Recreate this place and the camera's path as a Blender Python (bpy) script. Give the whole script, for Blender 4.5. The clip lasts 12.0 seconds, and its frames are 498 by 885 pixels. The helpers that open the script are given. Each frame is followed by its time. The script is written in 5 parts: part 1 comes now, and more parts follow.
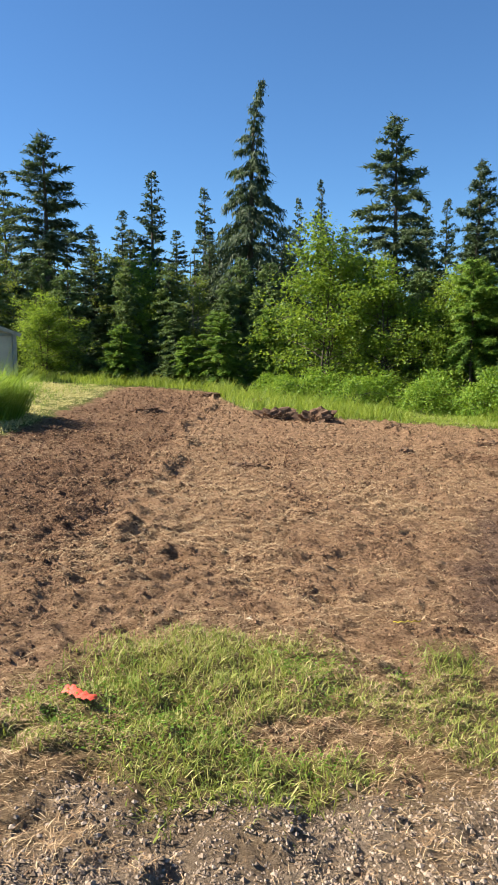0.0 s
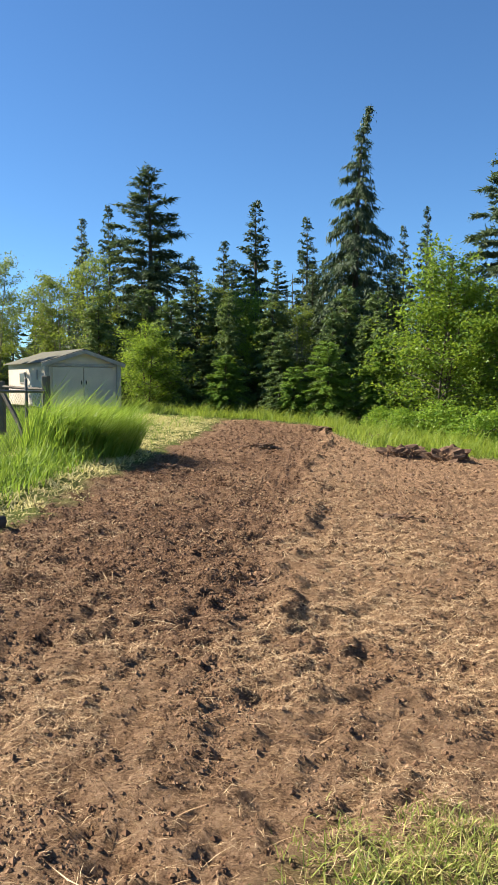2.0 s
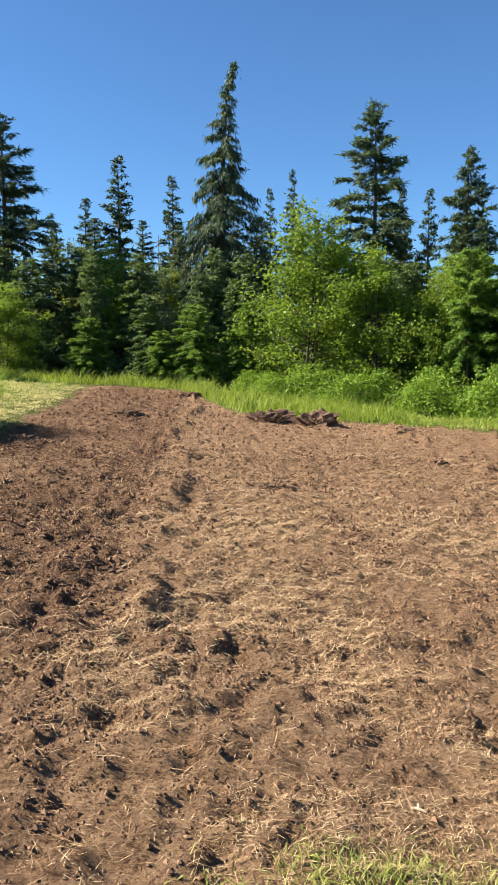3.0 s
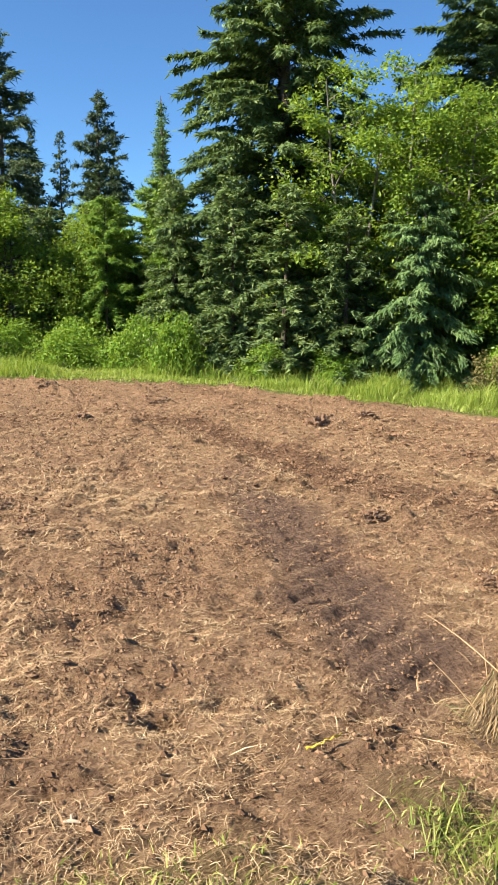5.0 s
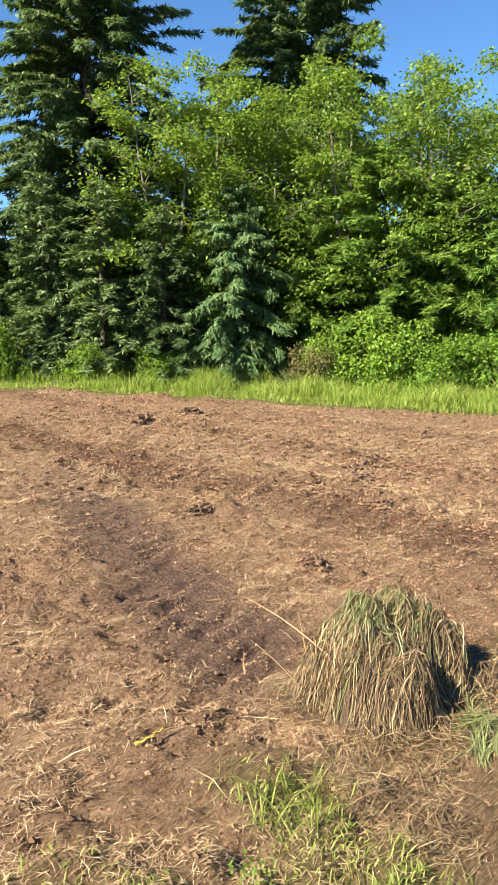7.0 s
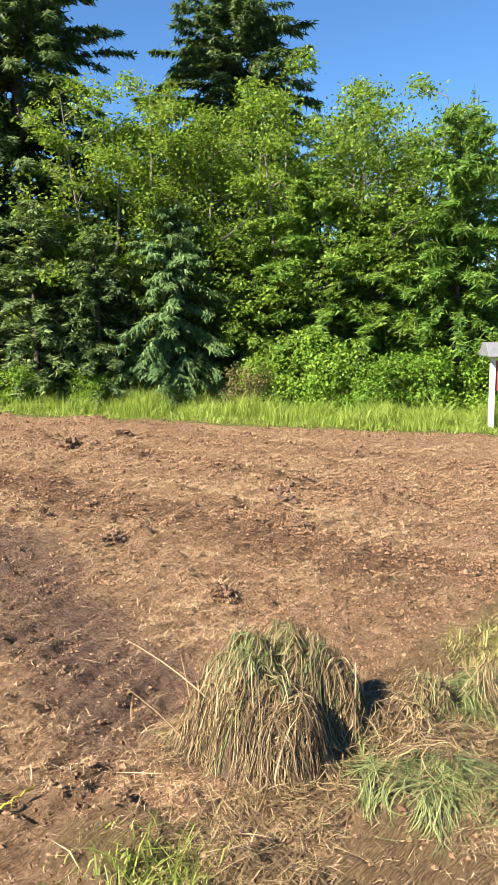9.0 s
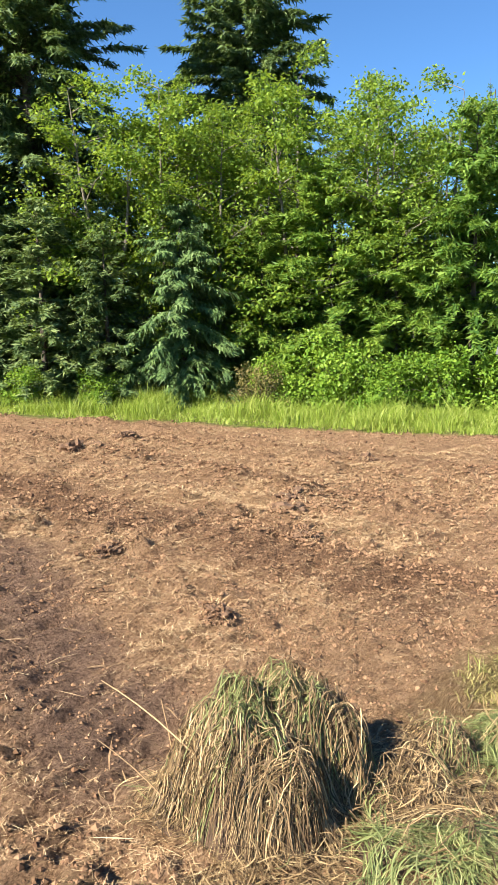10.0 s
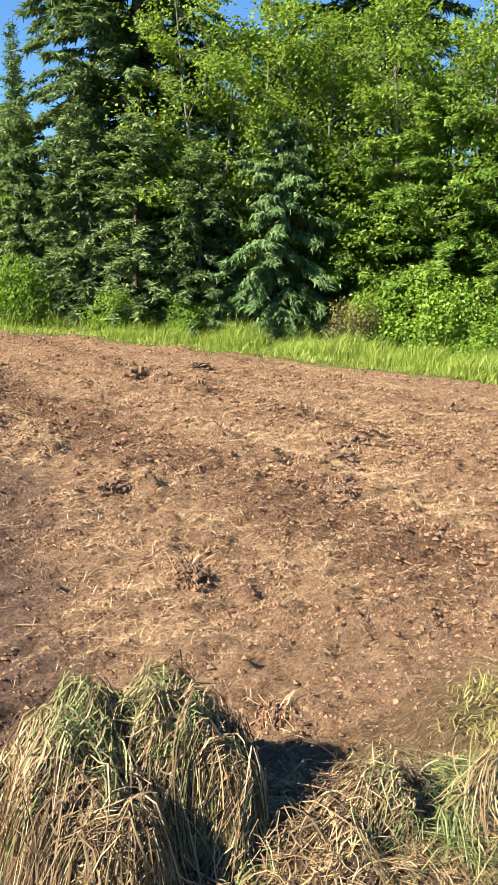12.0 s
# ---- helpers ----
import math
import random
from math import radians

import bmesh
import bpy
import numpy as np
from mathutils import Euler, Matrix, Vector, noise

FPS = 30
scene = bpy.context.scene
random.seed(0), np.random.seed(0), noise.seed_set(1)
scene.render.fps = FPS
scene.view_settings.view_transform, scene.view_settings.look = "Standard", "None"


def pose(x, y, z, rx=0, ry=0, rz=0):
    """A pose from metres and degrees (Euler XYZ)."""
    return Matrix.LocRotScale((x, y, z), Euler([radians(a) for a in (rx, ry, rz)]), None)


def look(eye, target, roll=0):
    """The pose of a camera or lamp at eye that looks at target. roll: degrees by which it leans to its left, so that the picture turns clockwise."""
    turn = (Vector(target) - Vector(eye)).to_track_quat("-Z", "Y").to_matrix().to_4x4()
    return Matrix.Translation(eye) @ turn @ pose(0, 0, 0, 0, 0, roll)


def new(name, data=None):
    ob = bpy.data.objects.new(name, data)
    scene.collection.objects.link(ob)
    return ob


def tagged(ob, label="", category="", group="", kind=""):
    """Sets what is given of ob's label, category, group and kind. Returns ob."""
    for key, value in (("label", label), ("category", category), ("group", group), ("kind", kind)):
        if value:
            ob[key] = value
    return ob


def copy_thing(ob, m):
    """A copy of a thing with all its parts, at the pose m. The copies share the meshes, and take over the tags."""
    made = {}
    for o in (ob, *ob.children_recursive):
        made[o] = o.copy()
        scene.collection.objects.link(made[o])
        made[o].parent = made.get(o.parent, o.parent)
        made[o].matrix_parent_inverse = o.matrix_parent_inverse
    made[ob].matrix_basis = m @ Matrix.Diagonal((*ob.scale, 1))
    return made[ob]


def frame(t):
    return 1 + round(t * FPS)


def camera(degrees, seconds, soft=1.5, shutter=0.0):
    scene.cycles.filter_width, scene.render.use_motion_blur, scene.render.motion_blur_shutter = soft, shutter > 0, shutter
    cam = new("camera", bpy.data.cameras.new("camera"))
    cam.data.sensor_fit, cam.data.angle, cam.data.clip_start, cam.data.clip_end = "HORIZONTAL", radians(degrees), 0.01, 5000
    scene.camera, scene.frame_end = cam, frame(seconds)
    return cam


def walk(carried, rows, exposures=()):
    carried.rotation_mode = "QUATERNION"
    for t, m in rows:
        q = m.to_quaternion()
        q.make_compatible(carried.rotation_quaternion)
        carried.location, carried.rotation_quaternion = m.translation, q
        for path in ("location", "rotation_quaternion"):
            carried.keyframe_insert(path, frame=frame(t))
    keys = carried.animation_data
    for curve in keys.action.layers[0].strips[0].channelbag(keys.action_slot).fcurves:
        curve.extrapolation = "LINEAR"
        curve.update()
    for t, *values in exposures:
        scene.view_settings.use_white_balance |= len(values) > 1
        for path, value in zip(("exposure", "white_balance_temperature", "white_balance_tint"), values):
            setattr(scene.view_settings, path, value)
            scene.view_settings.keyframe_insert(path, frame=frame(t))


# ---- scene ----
cam = camera(36.65, 12.0, soft=0.9)
PATH = [
    (0, (-0.000, -0.000, 1.538), (-0.000, 4.962, 0.921), -0.23),
    (0.5, (-0.218, 0.345, 1.545), (-0.554, 5.292, 0.907), 0.48),
    (1, (-0.366, 0.697, 1.505), (-0.876, 5.635, 0.909), 0.22),
    (1.5, (-0.544, 1.071, 1.516), (-1.321, 5.981, 0.975), 0.02),
    (2, (-0.726, 1.349, 1.548), (-1.313, 6.298, 1.137), -0.06),
    (2.5, (-0.748, 1.608, 1.539), (-0.882, 6.586, 1.093), -0.46),
    (2.7, (-0.722, 1.739, 1.516), (-0.699, 6.711, 0.992), -0.38),
    (4.3, (-0.643, 2.317, 1.536), (0.983, 6.961, 0.645), 0.98),
    (4.5, (-0.611, 2.310, 1.531), (1.261, 6.857, 0.622), 1.07),
    (5, (-0.541, 2.256, 1.512), (1.900, 6.515, 0.563), 0.75),
    (5.5, (-0.511, 2.206, 1.493), (2.332, 6.205, 0.526), 0.43),
    (6, (-0.496, 2.202, 1.483), (2.571, 6.029, 0.511), 0.03),
    (6.5, (-0.491, 2.200, 1.486), (2.718, 5.911, 0.522), -0.31),
    (7, (-0.496, 2.186, 1.506), (2.844, 5.780, 0.544), -0.66),
    (7.5, (-0.469, 2.155, 1.507), (2.995, 5.631, 0.552), -0.97),
    (7.7, (-0.460, 2.122, 1.508), (3.059, 5.544, 0.553), -1.17),
    (9.3, (-0.074, 2.125, 1.511), (3.517, 5.502, 0.676), -0.95),
    (9.5, (-0.014, 2.169, 1.495), (3.557, 5.567, 0.653), -0.94),
    (10, (0.152, 2.314, 1.500), (3.678, 5.756, 0.654), -1.08),
    (10.5, (0.401, 2.301, 1.444), (3.701, 5.936, 0.500), -0.39),
    (11, (0.681, 2.280, 1.427), (4.106, 5.764, 0.362), 1.47),
    (11.5, (0.904, 2.398, 1.409), (4.322, 5.923, 0.462), 1.95),
    (12, (1.106, 2.437, 1.351), (4.014, 6.310, 0.109), 1.34),
]
walk(cam, [(t, look(eye, target, roll)) for t, eye, target, roll in PATH], [(0, 1.53), (2.7, 1.56), (5.5, 1.71), (9.3, 1.81), (12, 1.89)])

# ---------------------------------------------------------------- world and sun
SUN_ELEVATION, SUN_AZIMUTH = 39.0, 6.0
world = bpy.data.worlds.new("clear_sky")
scene.world = world
world.use_nodes = True
wn = world.node_tree
sky = wn.nodes.new("ShaderNodeTexSky")
sky.sky_type = "NISHITA"
sky.sun_disc = False
sky.sun_elevation = radians(SUN_ELEVATION)
sky.sun_rotation = radians(270 + SUN_AZIMUTH)
sky.altitude = 800
sky.air_density = 1.0
sky.dust_density = 0.0
sky.ozone_density = 6.0
wn.nodes["Background"].inputs["Strength"].default_value = 0.0515
tint = wn.nodes.new("ShaderNodeMix")
tint.data_type, tint.blend_type = "RGBA", "MULTIPLY"
tint.inputs["Factor"].default_value = 1.0
tint.inputs[7].default_value = (0.74, 0.97, 1.10, 1)
wn.links.new(sky.outputs["Color"], tint.inputs[6])
wn.links.new(tint.outputs[2], wn.nodes["Background"].inputs["Color"])

sun = new("sun", bpy.data.lights.new("sun", "SUN"))
sun.data.energy = 5.0
sun.data.angle = radians(0.53)
sun.data.color = (1.0, 0.89, 0.735)
flat = 40 * math.cos(radians(SUN_ELEVATION))
sun.matrix_world = look((-flat * math.cos(radians(SUN_AZIMUTH)), flat * math.sin(radians(SUN_AZIMUTH)), 40 * math.sin(radians(SUN_ELEVATION))), (0, 0, 0))

RNG = np.random.default_rng(7)


# ---------------------------------------------------------------- the lie of the land
def smooth(a, b, x):
    t = np.clip((np.asarray(x, float) - a) / (b - a), 0, 1)
    return t * t * (3 - 2 * t)


def lattice(ix, iy, seed):
    h = (ix.astype(np.int64) * 374761393 + iy.astype(np.int64) * 668265263 + seed * 2147483647) & 0xFFFFFFFF
    h = ((h ^ (h >> 13)) * 1274126177) & 0xFFFFFFFF
    return ((h ^ (h >> 16)) & 0xFFFF) / 65535.0


def value_noise(x, y, size, seed=0):
    """Smooth noise from 0 to 1 with bumps of about that size."""
    x, y = np.asarray(x, float) / size, np.asarray(y, float) / size
    ix, iy = np.floor(x), np.floor(y)
    fx, fy = x - ix, y - iy
    fx, fy = fx * fx * (3 - 2 * fx), fy * fy * (3 - 2 * fy)
    a, b = lattice(ix, iy, seed), lattice(ix + 1, iy, seed)
    c, d = lattice(ix, iy + 1, seed), lattice(ix + 1, iy + 1, seed)
    return (a * (1 - fx) + b * fx) * (1 - fy) + (c * (1 - fx) + d * fx) * fy


def slope(x, y):
    """The even fall of the land, to the right of the walk."""
    x = np.asarray(x, float)
    return -0.0597 * np.clip(x, -12, 18) - 0.0018 * np.clip(np.asarray(y, float), 0, 30)


def near_edge(x):
    """Where the turned soil begins, ahead of the drive."""
    x = np.asarray(x, float)
    return 3.95 - 0.75 * smooth(-0.2, -1.4, x) - 1.3 * smooth(-1.6, -3.6, x) - 0.35 * np.exp(-((x - 0.75) / 0.18) ** 2) - 0.6 * smooth(1.15, 1.4, x) * smooth(2.6, 2.1, x) + 0.1 * smooth(1.6, 3.5, x)


def left_edge(y):
    y = np.asarray(y, float)
    return -3.75 - 0.035 * np.clip(y - 8, 0, 30)


def far_edge(x):
    x = np.asarray(x, float)
    left = 27.2 - 8.2 * smooth(-1.9, 0.3, x)
    return left - 0.25 * np.clip(x - 1, 0, 6) - 1.65 * np.clip(x - 7.4, 0, 60)


def field(x, y):
    """1 on the turned soil, 0 off it, ragged along its border."""
    w = (value_noise(x, y, 0.45, 3) - 0.5) * 0.35 + (value_noise(x, y, 0.12, 4) - 0.5) * 0.12
    d = np.minimum(np.minimum(y - near_edge(x), x - left_edge(y)), (far_edge(x) - y) * 0.8)
    return smooth(-0.10, 0.14, d + w)


def tilled(x, y):
    """Darker bands where the soil was turned last."""
    x, y = np.asarray(x, float), np.asarray(y, float)
    w = (value_noise(x, y, 1.1, 8) - 0.5) * 1.0 + (value_noise(x, y, 0.3, 9) - 0.5) * 0.5
    left = smooth(-1.05, -1.5, x + 0.3 * w) * smooth(4.2, 5.6, y + w) * smooth(-4.4, -3.6, x)
    reach = smooth(3.6, 5.0, y + w)
    band = np.exp(-((x - 4.25 + 0.06 * (y - 6) + 0.35 * w) / 0.5) ** 4) * reach * smooth(15, 11, y)
    band2 = 0.55 * np.exp(-((x - 6.5 + 0.4 * w) / 0.4) ** 2) * smooth(5.5, 7.0, y)
    band3 = 0.5 * np.exp(-((x - 9.0 + 0.5 * w) / 0.45) ** 2)
    return np.clip(left * (0.75 + 0.6 * w) + band * (1.1 + 0.5 * w) + 1.3 * band2 + 1.3 * band3, 0, 1)


def rows(x, y):
    """Low ridges of clods that the tines threw up beside each pass."""
    x, y = np.asarray(x, float), np.asarray(y, float)
    w = (value_noise(x, y, 1.4, 15) - 0.5) * 0.7
    h = 0
    for at, wide in ((-1.12, 0.13), (3.35, 0.2), (4.85, 0.16), (6.1, 0.28), (7.6, 0.2), (8.6, 0.2)):
        h = h + np.exp(-((x - at + w * 0.6) / wide) ** 2)
    return h * smooth(4.6, 6.0, y + w) * smooth(0.25, 0.6, value_noise(x, y, 0.5, 16))


def strawy(x, y):
    """Paler strips where the chopped straw lies thickest."""
    x, y = np.asarray(x, float), np.asarray(y, float)
    w = (value_noise(x, y, 0.7, 14) - 0.5) * 0.8
    strip = np.exp(-((x + 0.55 + 0.25 * w) / 0.45) ** 2) * smooth(5.0, 8.0, y)
    patch = np.exp(-((x - 4.36) / 0.5) ** 2 - ((y - 5.34) / 0.35) ** 2)
    right = smooth(0.2, 1.4, x + w) * smooth(6.0, 8.0, y) * 0.3
    lines = 0.9 * np.exp(-((x - 5.15 + 0.3 * w) / 0.22) ** 2) + 0.7 * np.exp(-((x - 7.3 + 0.4 * w) / 0.3) ** 2) + 0.5 * np.exp(-((x - 2.9 + 0.4 * w) / 0.3) ** 2)
    return np.clip(strip + patch + right + lines * smooth(4.2, 5.5, y), 0, 1)


def rut(x, y):
    """The damp wheel track that passes the heap of hay."""
    x, y = np.asarray(x, float), np.asarray(y, float)
    c = 1.90 + 0.42 * (y - 5.2) - 0.03 * (y - 5.2) ** 2
    w = (value_noise(x, y, 0.4, 12) - 0.5) * 0.35
    return np.exp(-((x - c + w) / 0.40) ** 4) * smooth(3.9, 4.7, y) * smooth(10.5, 7.0, y)


def green(x, y):
    """Short grass that was left standing."""
    x, y = np.asarray(x, float), np.asarray(y, float)
    w = (value_noise(x, y, 0.35, 21) - 0.5) * 0.7 + (value_noise(x, y, 0.1, 22) - 0.5) * 0.4
    oval = 1 - np.hypot((x + 0.10) / 0.95, (y - 3.24) / 0.92)
    left = 0.8 - np.hypot((x + 0.80) / 0.42, (y - 2.85) / 0.45)
    limb = 1 - np.hypot((x - 0.88) / 0.30, (y - 3.28) / 0.64)
    side = np.minimum((3.62 - y) * 1.7 + 0.55 * (x - 2.4), (x - 2.35) * 1.5)
    tuft = 1 - np.hypot((x - 1.03) / 0.18, (y - 3.62) / 0.15)
    d = np.maximum(np.maximum(np.maximum(oval, limb), left), np.maximum(side * 0.8, tuft))
    bald = 1.0 - np.hypot((x - 0.24) / 0.42, (y - 2.92) / 0.24)
    return smooth(-0.05, 0.35, d + w * 0.6 - 0.75 * np.clip(bald, 0, 1)) * (1 - field(x, y) * 0.8)


def gravel(x, y):
    w = (value_noise(x, y, 0.3, 31) - 0.5) * 0.5
    return smooth(2.45, 2.1, y + w - 0.12 * np.asarray(x, float)) * smooth(-7, -4, x)


def meadow(x, y):
    """Grass and woodland floor all round the soil."""
    return (1 - field(x, y)) * smooth(3.2, 4.6, np.maximum(y - 1.4, np.abs(x) - 1.4))


def relief(x, y):
    f = field(x, y)
    n1 = value_noise(x, y, 0.9, 41) - 0.5
    n2 = value_noise(x, y, 0.28, 42) - 0.5
    n3 = value_noise(x, y, 0.11, 43) - 0.5
    n4 = value_noise(x, y, 0.045, 44) - 0.5
    ridge = 1 - np.abs(2 * value_noise(x, y, 0.2, 45) - 1)
    rough = f * (0.6 + 0.25 * tilled(x, y)) * (1 - 0.35 * rut(x, y))
    pits = np.clip(0.42 - value_noise(x, y, 0.16, 46), 0, 1) * smooth(0.4, 0.6, value_noise(x, y, 0.8, 47))
    clump = np.abs(2 * value_noise(x, y, 0.085, 48) - 1)
    h = rough * (0.08 * n1 + 0.085 * n2 + 0.085 * n3 + 0.06 * n4 + 0.03 * ridge - 0.04 * clump - 0.13 * pits)
    h = h + f * rows(x, y) * (0.035 + 0.16 * np.clip(value_noise(x, y, 0.22, 49) - 0.35, 0, 1) + 0.08 * n3)
    h = h + (1 - f) * (0.05 * n1 + 0.05 * n2 + 0.055 * n3 + 0.04 * n4)
    tread = np.sin(38 * (y - 0.4 * x) + 3 * np.abs(x - 1.8))
    return h - 0.035 * rut(x, y) + 0.016 * rut(x, y) * tread - 0.03 * f


DENTS = [(-0.60, 5.52, 0.085, 0.18), (-0.26, 6.00, 0.07, 0.16), (-1.42, 3.50, 0.10, 0.09), (0.48, 4.64, 0.07, 0.12),
         (-1.36, 6.93, 0.12, 0.06), (0.40, 4.80, 0.06, 0.06), (2.10, 3.72, 0.12, 0.08), (1.30, 4.02, 0.14, 0.035)]


def height(x, y):
    x, y = np.asarray(x, float), np.asarray(y, float)
    h = slope(x, y) + relief(x, y)
    for cx, cy, r, depth in DENTS:
        h = h - depth * np.exp(-(((x - cx) / r) ** 2 + ((y - cy) / (r * 0.8)) ** 2))
    return h


def level(x, y):
    return float(height(np.array([x]), np.array([y]))[0])


# ---------------------------------------------------------------- materials
def material(name):
    m = bpy.data.materials.new(name)
    m.use_nodes = True
    return m, m.node_tree.nodes, m.node_tree.links, m.node_tree.nodes["Principled BSDF"]


def ramp(nodes, links, fac, stops):
    r = nodes.new("ShaderNodeValToRGB")
    while len(r.color_ramp.elements) < len(stops):
        r.color_ramp.elements.new(0.5)
    for e, (p, c) in zip(r.color_ramp.elements, stops):
        e.position, e.color = p, (*c, 1)
    links.new(fac, r.inputs["Fac"])
    return r.outputs["Color"]


def noise_node(nodes, links, scale, detail=6, rough=0.6, vector=None):
    n = nodes.new("ShaderNodeTexNoise")
    n.inputs["Scale"].default_value, n.inputs["Detail"].default_value, n.inputs["Roughness"].default_value = scale, detail, rough
    if vector is not None:
        links.new(vector, n.inputs["Vector"])
    return n.outputs["Fac"]


def mix(nodes, links, fac, a, b, kind="MIX"):
    m = nodes.new("ShaderNodeMix")
    m.data_type, m.blend_type = "RGBA", kind
    for socket, value in ((m.inputs["Factor"], fac), (m.inputs[6], a), (m.inputs[7], b)):
        if isinstance(value, (int, float)):
            socket.default_value = value
        elif isinstance(value, tuple):
            socket.default_value = (*value, 1)
        else:
            links.new(value, socket)
    return m.outputs[2]


def maths(nodes, links, kind, a, b=0.0):
    m = nodes.new("ShaderNodeMath")
    m.operation = kind
    for socket, value in ((m.inputs[0], a), (m.inputs[1], b)):
        if isinstance(value, (int, float)):
            socket.default_value = value
        else:
            links.new(value, socket)
    return m.outputs[0]


def bump(nodes, links, bsdf, fac, strength=0.4, distance=0.01):
    b = nodes.new("ShaderNodeBump")
    b.inputs["Strength"].default_value, b.inputs["Distance"].default_value = strength, distance
    links.new(fac, b.inputs["Height"])
    links.new(b.outputs["Normal"], bsdf.inputs["Normal"])


def leaf_material(name, stops, through_colour, glow=0.35, rough=0.5, patch=0.5):
    """Leaves or needles: each one of its own shade, light passing through."""
    m, nodes, links, bsdf = material(name)
    geo = nodes.new("ShaderNodeNewGeometry")
    info = nodes.new("ShaderNodeObjectInfo")
    coords = nodes.new("ShaderNodeTexCoord")
    clump = noise_node(nodes, links, patch, 3, 0.6, coords.outputs["Object"])
    f = maths(nodes, links, "ADD", maths(nodes, links, "MULTIPLY", geo.outputs["Random Per Island"], 0.6), maths(nodes, links, "MULTIPLY", clump, 0.4))
    f = maths(nodes, links, "ADD", f, maths(nodes, links, "MULTIPLY", maths(nodes, links, "SUBTRACT", info.outputs["Random"], 0.5), 0.3))
    col = ramp(nodes, links, f, stops)
    links.new(col, bsdf.inputs["Base Color"])
    bsdf.inputs["Roughness"].default_value = rough
    bsdf.inputs["Specular IOR Level"].default_value = 0.2
    tr = nodes.new("ShaderNodeBsdfTranslucent")
    links.new(mix(nodes, links, 0.6, col, through_colour), tr.inputs["Color"])
    mx = nodes.new("ShaderNodeMixShader")
    mx.inputs[0].default_value = glow
    links.new(bsdf.outputs[0], mx.inputs[1])
    links.new(tr.outputs[0], mx.inputs[2])
    links.new(mx.outputs[0], nodes["Material Output"].inputs["Surface"])
    return m


def plain_material(name, stops, rough=0.8, scale=8.0, strength=0.3, metal=0.0, stretch=(1, 1, 1)):
    m, nodes, links, bsdf = material(name)
    coords = nodes.new("ShaderNodeTexCoord")
    mp = nodes.new("ShaderNodeMapping")
    mp.inputs["Scale"].default_value = stretch
    links.new(coords.outputs["Object"], mp.inputs["Vector"])
    big = noise_node(nodes, links, scale, 5, 0.6, mp.outputs[0])
    fine = noise_node(nodes, links, scale * 9, 4, 0.7, mp.outputs[0])
    f = maths(nodes, links, "ADD", maths(nodes, links, "MULTIPLY", big, 0.65), maths(nodes, links, "MULTIPLY", fine, 0.35))
    links.new(ramp(nodes, links, f, stops), bsdf.inputs["Base Color"])
    bsdf.inputs["Roughness"].default_value, bsdf.inputs["Metallic"].default_value = rough, metal
    bump(nodes, links, bsdf, fine, strength, 0.01)
    return m


def island_material(name, stops, rough=0.7, spec=0.3):
    """Loose pieces joined into one mesh, each of its own shade."""
    m, nodes, links, bsdf = material(name)
    geo = nodes.new("ShaderNodeNewGeometry")
    coords = nodes.new("ShaderNodeTexCoord")
    n = noise_node(nodes, links, 40, 4, 0.7, coords.outputs["Object"])
    f = maths(nodes, links, "ADD", maths(nodes, links, "MULTIPLY", geo.outputs["Random Per Island"], 0.75), maths(nodes, links, "MULTIPLY", n, 0.25))
    links.new(ramp(nodes, links, f, stops), bsdf.inputs["Base Color"])
    bsdf.inputs["Roughness"].default_value = rough
    bsdf.inputs["Specular IOR Level"].default_value = spec
    return m


